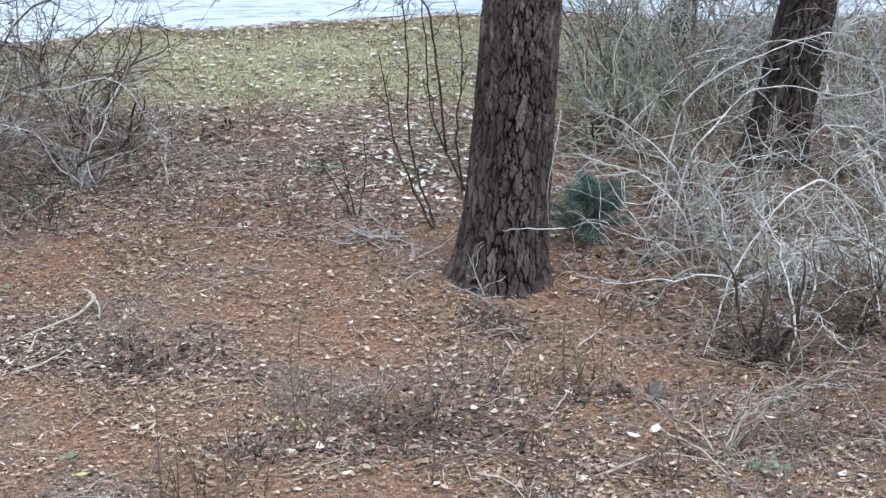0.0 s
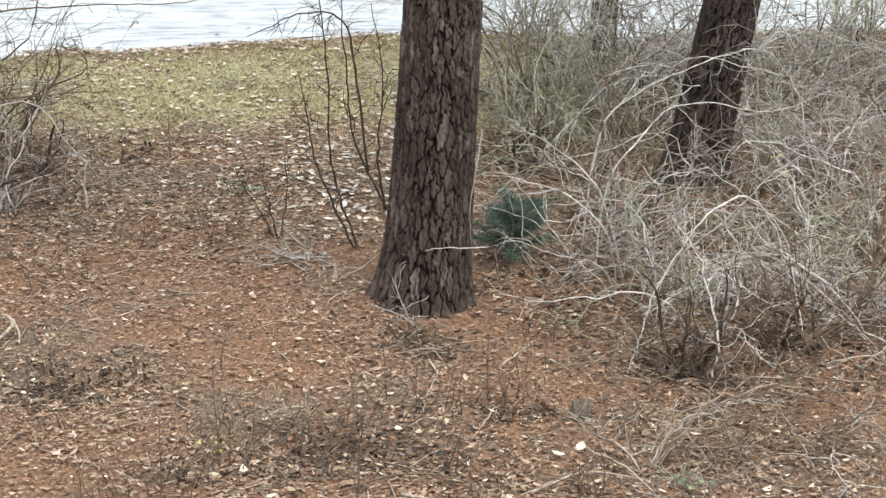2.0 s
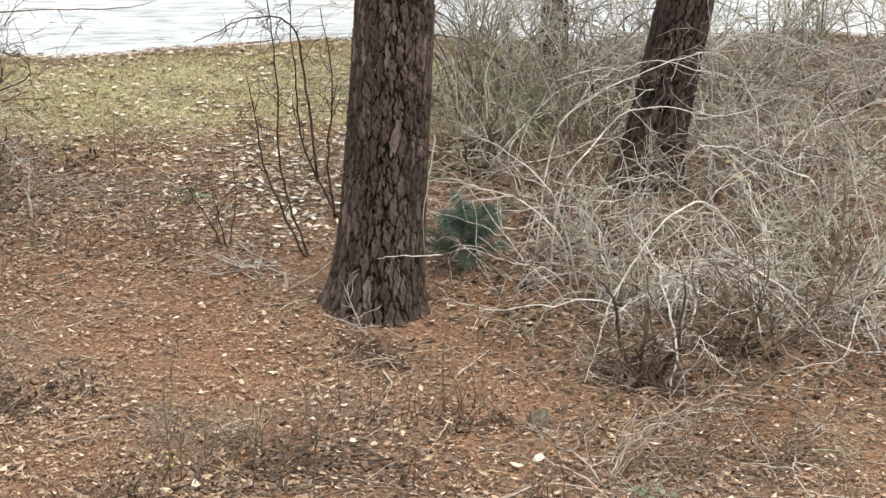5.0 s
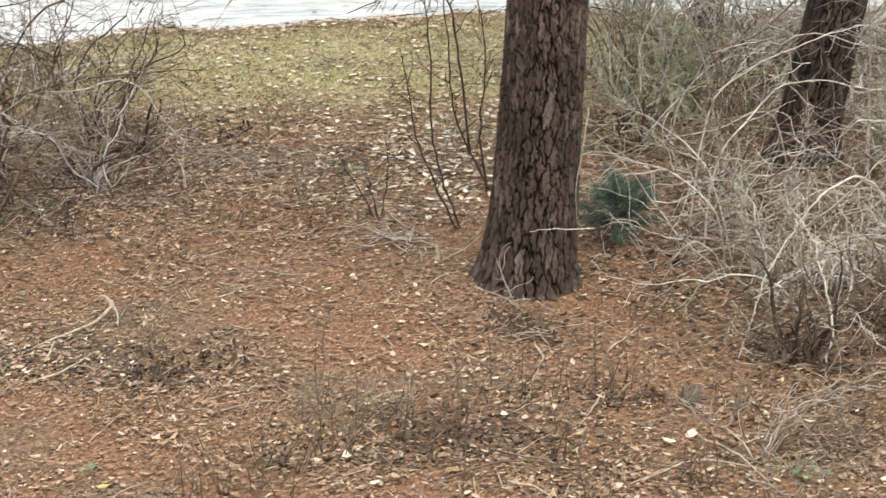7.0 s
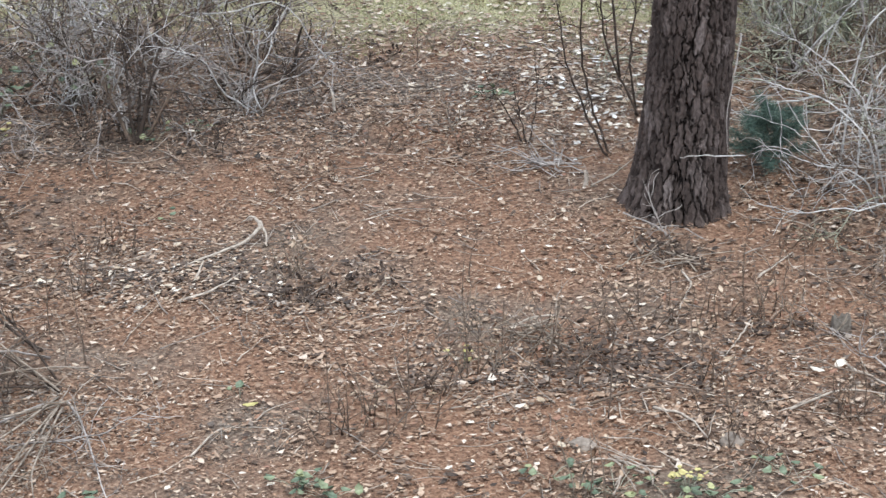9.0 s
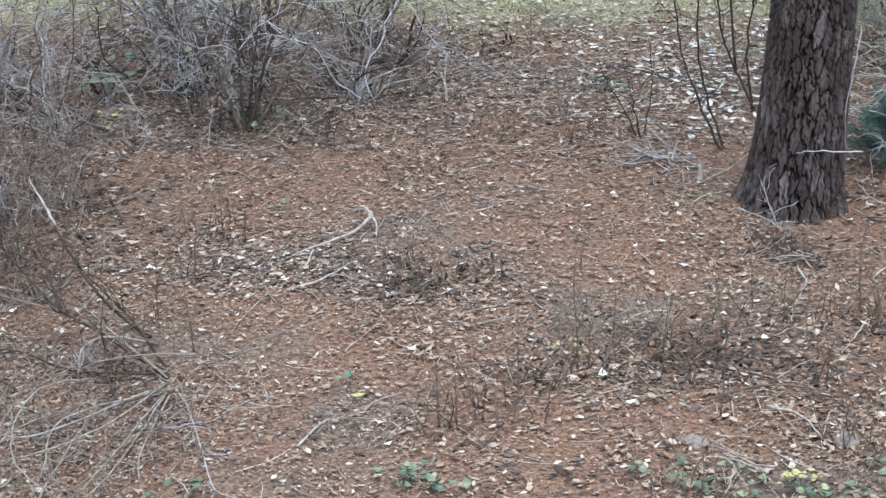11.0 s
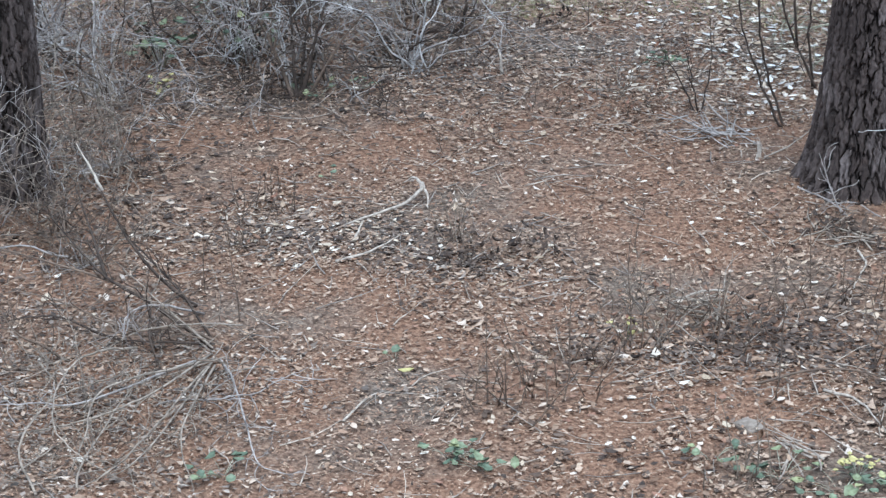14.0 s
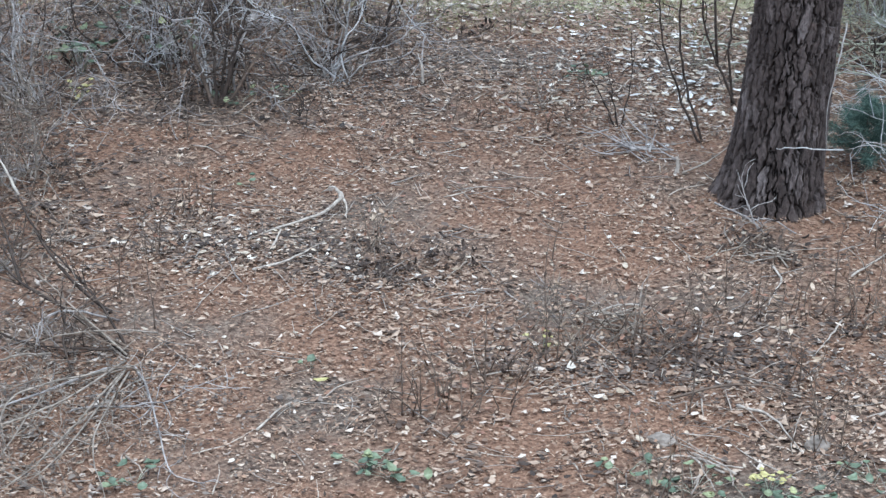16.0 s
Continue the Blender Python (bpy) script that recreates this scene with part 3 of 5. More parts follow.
def drift(x, y, cell):
    """Soft uneven patches, about one cell across."""
    u, v = np.asarray(x, float) / cell + 20.3, np.asarray(y, float) / cell + 7.7
    i, j = np.floor(u).astype(int), np.floor(v).astype(int)
    a, b = u - i, v - j
    a, b = a * a * (3 - 2 * a), b * b * (3 - 2 * b)
    g = lambda p, q: DRIFT[(i + p) % 64, (j + q) % 64]
    return (g(0, 0) * (1 - a) + g(1, 0) * a) * (1 - b) + (g(0, 1) * (1 - a) + g(1, 1) * a) * b


def clumped(x, y):
    return np.clip(2.2 * (0.6 * drift(x, y, 0.42) + 0.4 * drift(x + 3, y, 0.15)) - 0.45, 0.12, 1)


def patchy(x, y):
    return 0.5 + 0.5 * np.sin(2.1 * x + 1.1 * np.sin(1.7 * y)) * np.sin(1.9 * y + 0.8 * np.sin(2.3 * x) + 1)


def leaf_weight(x, y):
    w = 0.25 + 0.2 * patchy(x, y)
    w = w + 0.7 * blob(x, y, -2.4, 10.7, 0.8, 0.35) + 0.15 * blob(x, y, -0.2, 9.0, 1.2, 0.7) + 0.7 * blob(x, y, -0.8, 13.6, 1.6, 1.0)
    w = w + 0.4 * blob(x, y, -0.1, 13.9, 0.7, 0.7) - 0.06 * blob(x, y, -1.0, 11.4, 1.0, 0.8) - 0.24 * blob(x, y, -1.9, 9.1, 0.5, 1.0) - 0.15 * blob(x, y, 0.9, 10.9, 0.8, 0.8)
    w = np.where(y > 14.6, w * np.clip(1 - (y - 14.6) / 0.8, 0.45, 1), w)
    w = w + 0.5 * np.exp(-((y - shore_y(x) + 0.25) / 0.22) ** 2)
    return np.where(y > shore_y(x) - 0.12, 0, np.clip(w, 0.04, 1))


def lay_leaves(name, n, box, weight, size, seed, mat, label, lift=0.012):
    r = np.random.default_rng(seed)
    p = scatter(n, *box, weight, r)
    xyz = np.c_[p, np.maximum(ground_z(p[:, 0], p[:, 1]), -0.12) + r.uniform(0.002, lift, n)]
    ln = r.uniform(*size, n)
    v, f = leaf_batch(xyz, ln, ln * r.uniform(0.35, 0.75, n), r.uniform(0, 2 * np.pi, n), r.normal(0, 0.12, n), r.uniform(-0.2, 0.35, n), r.integers(0, 4, n))
    return tagged(mesh_object(name, v, f, mat), label, "leaves", kind="stuff")


def lay_chips(n, seed, mat, name, label, small=1.0, weight=None):
    """Small broken leaf flakes and bark scraps, each a ragged bent four-sided scrap."""
    r = np.random.default_rng(seed)
    weight = weight or (lambda x, y: (0.35 * (y < 14.7) + leaf_weight(x, y)) * clumped(x, y))
    p = scatter(n, -5.2, 5.2, 7.7, 17.3, lambda x, y: np.clip(weight(x, y), 0, 1) * (y < shore_y(x) - 0.1), r)
    yaw, ln = r.uniform(0, 2 * np.pi, n), (r.gamma(3, 0.0058, n) + 0.006) * small
    wd = ln * r.uniform(0.25, 0.65, n)
    a = np.stack([np.cos(yaw), np.sin(yaw), r.normal(0, 0.13, n)], 1) * ln[:, None] * 0.5
    b = np.stack([-np.sin(yaw), np.cos(yaw), r.normal(0, 0.16, n)], 1) * wd[:, None] * 0.5
    c = np.c_[p, ground_z(p[:, 0], p[:, 1]) + 0.005 + r.uniform(0, 0.02, n)]
    up = np.zeros((n, 3))
    up[:, 2] = r.uniform(-0.1, 0.22, n) * ln
    e = r.uniform(-0.45, 0.45, (n, 2, 1))
    v = np.stack([c - a + up, c - b + a * e[:, 0], c + a + up, c + b + a * e[:, 1]], 1).reshape(-1, 3)
    f = np.arange(4 * n).reshape(-1, 4)
    return tagged(mesh_object(name, v, f, mat, None, False), label, "leaf flakes", kind="stuff")


def grey_zone(x, y):
    w = blob(x, y, -3.1, 8.9, 0.8, 0.9) + 0.9 * blob(x, y, -2.4, 10.75, 0.7, 0.3) + 0.8 * blob(x, y, -1.5, 10.4, 0.35, 0.25) + 0.7 * blob(x, y, -0.2, 9.7, 0.8, 0.4)
    w = w + 0.8 * blob(x, y, -0.9, 13.5, 1.4, 0.8) + 0.8 * blob(x, y, -3.4, 13.3, 1.6, 0.9) + 0.5 * blob(x, y, 1.6, 9.6, 0.7, 0.5) + 0.6 * blob(x, y, 2.5, 12.5, 1.5, 1.5)
    return w * clumped(x + 5, y)


BOX = (-5.5, 5.5, 7.6, 17.6)
lay_chips(130000, 20, MAT_CHIP, "leaf_flakes", "small broken dry leaf flakes and bark scraps", 0.82)
lay_chips(38000, 37, MAT_CHIP_TAN, "leaf_flakes", "light tan curled leaf pieces on the forest floor", 1.3, lambda x, y: leaf_weight(x, y) * clumped(x, y))
lay_chips(45000, 36, MAT_CHIP_GREY, "leaf_flakes", "grey weathered leaf flakes lying in drifts", 0.95, grey_zone)
lay_chips(105000, 29, MAT_NEEDLE, "needle_crumbs", "fine orange-brown crumbs of needles and leaves", 0.55, lambda x, y: 0.6 * (y < 14.7) + leaf_weight(x, y))
lay_leaves("leaf_litter", 5000, BOX, leaf_weight, (0.022, 0.052), 21, MAT_LEAF, "brown and tan dry fallen leaves on the forest floor", 0.02)
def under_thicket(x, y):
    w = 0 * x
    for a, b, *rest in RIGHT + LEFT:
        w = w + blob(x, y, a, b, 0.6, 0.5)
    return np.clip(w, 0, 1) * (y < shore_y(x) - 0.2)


# Dark leaves follow the shrub feet, putting thicket shade into the litter colour.
lay_leaves("leaf_litter", 9000, BOX, under_thicket, (0.03, 0.07), 26, MAT_LEAF_DARK, "fallen leaves coloured dark for the shade under the thickets", 0.025)
lay_leaves("leaf_litter", 1000, (-3.2, 1.6, 8.0, 11.2), lambda x, y: np.clip(0.12 * blob(x, y, -0.5, 8.7, 0.55, 0.4) + blob(x, y, -1.56, 10.4, 0.2, 0.13) + blob(x, y, -0.05, 9.75, 0.45, 0.2) + 0.6 * blob(x, y, 0.75, 10.15, 0.3, 0.12) + 0.6 * blob(x, y, -2.1, 10.65, 0.5, 0.2) + 0.5 * blob(x, y, 0.3, 11.0, 0.25, 0.1), 0, 1), (0.025, 0.06), 31, MAT_LEAF_DARK, "dark curled leaves gathered round the weeds", 0.03)
lay_leaves("leaf_litter", 3600, BOX, lambda x, y: np.clip(4 * drift(x + 9, y, 0.3) - 2.4, 0, 1) * (y < 14.8), (0.02, 0.045), 38, MAT_LEAF_OLD, "dark damp leaves in small drifts on the needles", 0.02)
lay_leaves("leaf_litter", 1100, (-1.8, 3.2, 7.8, 10.6), lambda x, y: np.clip(0.9 * blob(x, y, 0.4, 8.9, 1.3, 0.7) + 0.5 * blob(x, y, 0.3, 9.8, 1.1, 0.5) + 0.15, 0, 1) * clumped(x + 2, y + 4), (0.028, 0.055), 39, MAT_CHIP_TAN, "light tan whole leaves lying flat on the litter", 0.03)
lay_leaves("leaf_litter", 130, (-3.2, -1.2, 10.2, 11.2), lambda x, y: blob(x, y, -2.15, 10.7, 0.6, 0.25), (0.02, 0.055), 32, MAT_LEAF_PALE, "bleached grey leaves gathered beside a forked stick", 0.03)
lay_leaves("leaf_litter", 1100, BOX, leaf_weight, (0.018, 0.05), 22, MAT_LEAF_PALE, "bleached pale fallen leaves scattered on the ground", 0.022)
lay_leaves("leaf_litter", 900, (-2.0, 0.6, 12.6, 17.0), lambda x, y: np.clip(blob(x, y, -0.3, 13.6, 0.7, 0.8) + 0.25 * (y > 14.2), 0, 1) * (y < shore_y(x) - 0.1), (0.025, 0.065), 27, MAT_LEAF_PALE, "bleached pale leaves lying near the pond shore", 0.03)
lay_leaves("leaf_litter", 170, (-1.3, 0.7, 12.3, 15.4), lambda x, y: np.clip(blob(x, y, -0.08, 13.6, 0.4, 0.8) + 0.5 * blob(x, y, -0.6, 14.2, 0.7, 0.35), 0, 1), (0.035, 0.08), 33, MAT_LEAF_WHITE, "large bleached leaves lying beside the saplings", 0.035)
lay_leaves("leaf_litter", 1500, (-4.5, 1.6, 14.2, 17.2), lambda x, y: (0.25 + 0.75 * patchy(x * 2.3, y * 3)) * (y < shore_y(x) - 0.15), (0.02, 0.06), 34, MAT_LEAF, "brown and tan leaves strewn over the mossy grass", 0.03)
lay_leaves("leaf_litter", 800, (-4.5, 1.6, 14.2, 17.2), lambda x, y: (0.25 + 0.75 * patchy(x * 1.7 + 2, y * 2.4)) * (y < shore_y(x) - 0.15), (0.02, 0.06), 35, MAT_LEAF_PALE, "bleached leaves strewn over the mossy grass", 0.03)
# Added leaves on the water stand in for dark wavelet reflections near shore.
lay_leaves("shore_streak_leaves", 380, (-6, 5, 15.6, 18.6), lambda x, y: np.clip(np.exp(-(y - shore_y(x)) / 0.16), 0, 1) * (y > shore_y(x)) * (0.25 + patchy(x * 2, y * 6)), (0.02, 0.06), 28, MAT_LEAF, "leaves added along the pond shore for its dark wavelet streaks", 0.004)


def lay_needles(n, seed):
    r = np.random.default_rng(seed)
    p = scatter(n, -5.0, 5.0, 7.6, 17.4, lambda x, y: np.clip(1.0 - 0.6 * leaf_weight(x, y), 0.05, 1) * (y < shore_y(x) - 0.1), r)
    az, ln = r.uniform(0, 2 * np.pi, n), r.uniform(0.025, 0.08, n)
    d = np.stack([np.cos(az), np.sin(az), r.normal(0, 0.06, n)], 1) * ln[:, None] * 0.5
    s = np.stack([-np.sin(az), np.cos(az), 0 * az], 1) * 0.0012
    c = np.c_[p, ground_z(p[:, 0], p[:, 1]) + r.uniform(0.004, 0.022, n)]
    v = np.stack([c - d - s, c - d + s, c + s + [0, 0, 0.003], c - s + [0, 0, 0.003], c + d], 1).reshape(-1, 3)
    b = (np.arange(n) * 5)[:, None]
    f = (b + [[0, 3, 2, 1]]).tolist() + (b + [[3, 4, 2]]).tolist()
    return tagged(mesh_object("needle_litter", v, f, MAT_NEEDLE, None, False), "orange brown dry pine needles on the forest floor", "needles", kind="stuff")


lay_needles(32000, 23)


def lay_twigs(n, seed):
    r = np.random.default_rng(seed)
    p = scatter(n, -5, 5, 7.8, 17, lambda x, y: np.clip(0.35 + leaf_weight(x, y), 0, 1) * (y < shore_y(x) - 0.2), r)
    t = Tubes()
    for x, y in p:
        az, ln = r.uniform(0, 2 * np.pi), r.uniform(0.06, 0.32)
        path = wander((x, y, 0.016), (math.cos(az), math.sin(az), r.uniform(-0.02, 0.12)), ln, 4, 0.1, 0.12, r)
        path[:, 2] += ground_z(path[:, 0], path[:, 1])
        t.add(path, np.linspace(r.uniform(0.002, 0.0055), 0.0015, 5), 3)
    return tagged(t.object("twig_litter", MAT_TWIG), "small dry broken twigs strewn over the leaf litter", "twigs", kind="stuff")


lay_twigs(2300, 24)


def lay_grass(n, seed):
    r = np.random.default_rng(seed)
    p = scatter(n, -5, 1.6, 13.9, 17.2, lambda x, y: np.clip((y - 14.2 + 0.5 * patchy(x * 2, y * 2)) / 1.2, 0, 1) * (y < shore_y(x) - 0.25) * (0.3 + 0.7 * patchy(x * 3, y * 3)), r)
    az, h = r.uniform(0, 2 * np.pi, n), r.uniform(0.008, 0.028, n)
    c = np.c_[p, ground_z(p[:, 0], p[:, 1])]
    s = np.stack([-np.sin(az), np.cos(az), 0 * az], 1) * 0.003
    tip = np.stack([np.cos(az) * h * 0.7, np.sin(az) * h * 0.7, h], 1)
    v = np.stack([c - s, c + s, c + tip], 1).reshape(-1, 3)
    return tagged(mesh_object("grass", v, np.arange(3 * n).reshape(-1, 3), MAT_GRASS, None, False), "thin yellow-green mossy grass near the shore", "grass", kind="stuff")


lay_grass(62000, 25)

# ---- saplings, seedling and marked branches ----
GX = lambda x, y: float(ground_z(x, y))


def cane_through(name, pts, radius, mat, parent, twigs=0, twig_len=0.25, seed=1, label="", sides=5, start=0.2, jitter=0.01):
    """A branch through a few known bends, given in the world, under a parent at its base."""
    r = np.random.default_rng(seed)
    p = smooth_path(pts, 5)
    p[1:-1] += r.normal(0, max(jitter * 0.3, min(jitter, radius) * 0.45), (len(p) - 2, 3))
    p[:, 2] = np.maximum(p[:, 2], ground_z(p[:, 0], p[:, 1]) + radius * 0.6)
    p = p - np.array(parent.location)
    main, shoots = branchy(p, radius, r, twigs, twig_len, sides=sides, start=start, split=True)
    ob = main.object(name, mat, parent, label)
    for shoot in shoots:
        shoot.object("twig", mat, ob)
    return ob


def sapling(paths, seed, label, radius=0.008, twigs=7, mat=MAT_CANE_DARK, name="sapling", twig_len=0.28, group="thin saplings beside the pine"):
    x, y = paths[0][0][:2]
    root = empty(name, x, y, GX(x, y), label=label, category="sapling", group=group)
    for k, pts in enumerate(paths):
        cane_through("stem", pts, radius, mat, root, twigs, twig_len, seed + k, start=0.25, jitter=0.012)
    return root


sapling([[(-0.05, 12.42, -0.02), (-0.16, 12.42, 0.24), (-0.27, 12.42, 0.52), (-0.32, 12.4, 0.83), (-0.37, 12.4, 1.1)],
         [(-0.03, 12.44, -0.02), (-0.13, 12.5, 0.24), (-0.2, 12.5, 0.59), (-0.2, 12.5, 0.97), (-0.23, 12.5, 1.4), (-0.3, 12.5, 1.75)]],
        301, "slender bare sapling with dark crooked stems", 0.0085, 15)
sapling([[(0.14, 13.1, -0.02), (0.02, 13.1, 0.24), (-0.08, 13.1, 0.53), (-0.1, 13.1, 0.89), (-0.13, 13.1, 1.25), (-0.1, 13.1, 1.7)],
         [(0.12, 13.12, -0.02), (0.08, 13.1, 0.4), (0.12, 13.1, 0.8), (0.05, 13.1, 1.3)],
         [(0.02, 13.1, 0.24), (-0.04, 13.1, 0.8), (-0.09, 13.1, 1.14), (-0.2, 13.1, 1.24), (-0.4, 13.1, 1.23), (-0.56, 13.1, 1.16), (-0.69, 13.1, 1.1)]],
        311, "tall bare sapling with branching grey-brown twigs", 0.0085, 18)
sapling([[(-0.52, 12.6, -0.02), (-0.61, 12.6, 0.17), (-0.71, 12.6, 0.35), (-0.76, 12.6, 0.47)],
         [(-0.51, 12.6, -0.02), (-0.46, 12.6, 0.24), (-0.46, 12.6, 0.49)], [(-0.52, 12.6, -0.02), (-0.56, 12.6, 0.21), (-0.59, 12.6, 0.38)]],
        321, "short forked bare seedling with thin dark stems", 0.006, 6)

thicket = empty("shrub", 2.13, 10.83, GX(2.13, 10.83), label="bare shrub with a thick dark limb and pale hanging canes", category="shrub", group="right bank thicket")
cane_through("limb", [(2.13, 10.83, 0.0), (2.39, 10.95, 0.09), (2.65, 11.1, 0.25), (2.73, 11.2, 0.53), (2.77, 11.3, 0.87)], 0.022, MAT_CANE_BROWN, thicket, 14, 0.5, 331, "thick dark limb")
cane_through("cane", [(2.35, 11.5, 0.0), (2.2, 11.4, 0.5), (2.0, 11.2, 0.76), (1.77, 11.0, 0.73), (1.63, 10.95, 0.56), (1.49, 10.85, 0.37), (1.41, 10.75, 0.16), (1.33, 10.6, 0.02)], 0.008, MAT_CANE_PALE, thicket, 9, 0.4, 332)
cane_through("cane", [(1.6, 10.05, 0.0), (1.81, 10.15, 0.09), (2.08, 10.2, 0.08), (2.36, 10.2, 0.03), (2.8, 10.2, 0.02)], 0.009, MAT_CANE_BROWN, thicket, 10, 0.4, 333)
reach = empty("shrub", 1.4, 11.75, GX(1.4, 11.75), label="bare shrub with pale canes reaching toward the pine", category="shrub", group="right bank thicket")
cane_through("cane", [(1.4, 11.75, 0.0), (1.32, 11.6, 0.4), (1.1, 11.6, 0.63), (0.88, 11.6, 0.71), (0.71, 11.7, 0.73)], 0.006, MAT_CANE_PALE, reach, 10, 0.4, 340)
cane_through("cane", [(1.4, 11.7, 0.0), (1.25, 11.5, 0.27), (1.01, 11.6, 0.29), (0.83, 11.6, 0.37), (0.7, 11.65, 0.32)], 0.005, MAT_CANE_PALE, reach, 10, 0.35, 341)
cane_through("cane", [(1.85, 12.2, 0.0), (1.69, 12.2, 0.74), (1.36, 12.1, 0.71), (1.04, 12.0, 0.68), (0.79, 12.0, 0.56)], 0.006, MAT_CANE_GREY, reach, 12, 0.45, 342)
cane_through("cane", [(1.45, 11.8, 0.0), (1.3, 11.85, 0.55), (1.05, 11.9, 0.8), (0.8, 12.0, 0.9)], 0.006, MAT_CANE_PALE, reach, 12, 0.45, 343)
far_limb = empty("shrub", -3.2, 15.2, GX(-3.2, 15.2), label="bare shrub with one long branch reaching over the bank", category="shrub", group="left bank thicket")
cane_through("cane", [(-3.2, 15.2, 0.0), (-2.9, 15.2, 0.5), (-2.49, 15.2, 0.68), (-2.15, 15.2, 0.71), (-1.7, 15.2, 0.73), (-1.29, 15.2, 0.73), (-0.96, 15.2, 0.79)], 0.009, MAT_CANE_BROWN, far_limb, 6, 0.3, 344)
arches = empty("shrub", 1.36, 12.0, GX(1.36, 12.0), label="arching shrub with long pale bowed canes", category="shrub", group="right bank thicket")
cane_through("cane", [(1.3, 12.0, 0.0), (1.36, 12.0, 0.55), (1.55, 12.1, 0.78), (1.72, 12.2, 0.92), (1.99, 12.3, 0.92), (2.33, 12.4, 0.83), (2.71, 12.5, 0.93)], 0.0068, MAT_CANE_PALE, arches, 10, 0.5, 334)
cane_through("cane", [(1.25, 12.3, 0.0), (1.35, 12.4, 0.71), (1.55, 12.4, 0.94), (1.81, 12.4, 1.08), (2.14, 12.5, 1.16), (2.42, 12.6, 1.16)], 0.0068, MAT_CANE_PALE, arches, 10, 0.5, 335)
cane_through("cane", [(1.55, 13.2, 0.0), (1.43, 13.2, 0.66), (1.3, 13.2, 1.01), (1.18, 13.2, 1.29), (1.0, 13.2, 1.6)], 0.008, MAT_CANE_GREY, arches, 10, 0.5, 336)
cane_through("cane", [(2.38, 12.95, 0.0), (2.36, 13.0, 0.6), (2.35, 13.0, 0.95), (2.3, 13.0, 1.4)], 0.009, MAT_CANE_GREY, arches, 6, 0.5, 337)

splay = empty("bramble", -2.54, 9.4, GX(-2.54, 9.4), label="splayed dead shrub with pale branches fanning over the litter", category="bramble", group="sprawling brambles")
SPLAY_BROWN = [
    [(-2.55, 9.45, 0.00), (-2.85, 9.61, 0.12), (-3.10, 9.69, 0.22), (-3.31, 9.86, 0.32), (-3.48, 10.03, 0.40)],
    [(-3.11, 9.72, 0.20), (-3.24, 9.97, 0.30), (-3.38, 10.22, 0.42)],
    [(-2.59, 9.53, 0.00), (-2.98, 9.70, 0.15), (-3.37, 9.75, 0.25), (-3.70, 9.80, 0.30)],
    [(-2.59, 9.56, 0.00), (-2.78, 9.78, 0.12), (-3.03, 9.99, 0.24), (-3.10, 10.04, 0.26)],
    [(-2.97, 9.50, 0.00), (-3.05, 9.39, 0.08), (-3.24, 9.42, 0.14), (-3.44, 9.42, 0.12), (-3.60, 9.43, 0.06)],
    [(-2.57, 9.54, 0.00), (-2.73, 9.50, 0.08), (-2.92, 9.40, 0.10), (-3.23, 9.54, 0.14), (-3.51, 9.66, 0.14), (-3.68, 9.66, 0.10)],
    [(-2.56, 9.51, 0.00), (-2.78, 9.40, 0.05), (-3.00, 9.44, 0.03)],
    [(-2.85, 9.52, 0.16), (-2.81, 9.34, 0.10), (-2.71, 9.15, 0.01)],
]
SPLAY_GREY = [
    [(-2.55, 9.45, 0.00), (-2.76, 9.53, 0.14), (-3.01, 9.67, 0.28)],
    [(-2.53, 9.36, 0.00), (-2.52, 8.66, 0.10), (-2.57, 8.23, 0.12), (-2.70, 8.23, 0.03)],
    [(-2.51, 9.30, 0.00), (-2.48, 8.76, 0.08), (-2.44, 8.43, 0.10), (-2.33, 8.19, 0.02)],
    [(-2.50, 9.36, 0.00), (-2.38, 9.10, 0.04), (-2.20, 8.60, 0.08), (-2.10, 8.36, 0.06), (-1.96, 8.37, 0.01)],
    [(-2.84, 9.24, 0.10), (-2.95, 9.03, 0.18), (-3.00, 8.82, 0.22), (-2.99, 8.52, 0.22), (-2.91, 8.30, 0.18), (-2.75, 8.22, 0.10), (-2.49, 8.14, 0.02)],
    [(-2.54, 9.35, 0.00), (-2.85, 8.78, 0.14), (-2.83, 8.39, 0.12), (-2.86, 8.26, 0.03)],
    [(-2.55, 9.41, 0.00), (-2.64, 8.88, 0.10), (-2.77, 8.59, 0.14), (-2.98, 8.50, 0.10), (-3.22, 8.55, 0.02)],
    [(-2.59, 9.35, 0.00), (-2.92, 8.73, 0.10), (-3.12, 8.69, 0.10), (-3.38, 8.76, 0.04)],
    [(-2.79, 8.11, 0.02), (-2.80, 8.23, 0.08), (-2.79, 8.70, 0.08), (-2.81, 9.04, 0.01)],
    [(-2.54, 9.30, 0.00), (-2.58, 8.54, 0.10), (-2.65, 8.21, 0.10), (-2.82, 8.11, 0.02)],
    [(-2.95, 8.09, 0.02), (-3.07, 8.27, 0.12), (-3.04, 8.58, 0.16), (-2.91, 8.87, 0.12), (-2.71, 9.34, 0.00)],
    [(-2.67, 9.76, 0.02), (-2.81, 9.55, 0.16), (-2.92, 9.41, 0.18), (-2.92, 9.27, 0.08)],
]
for k, pts in enumerate(SPLAY_BROWN):
    cane_through("cane", pts, 0.0095 if k < 3 else 0.0075, MAT_CANE_BROWN if k % 3 == 2 else MAT_CANE_DARK, splay, 11, 0.3, 350 + k, jitter=0.004)
for k, pts in enumerate(SPLAY_GREY):
    cane_through("cane", pts, 0.0062, MAT_CANE_GREY if k % 4 == 3 else MAT_CANE_MID, splay, 12, 0.26, 380 + k, jitter=0.004)
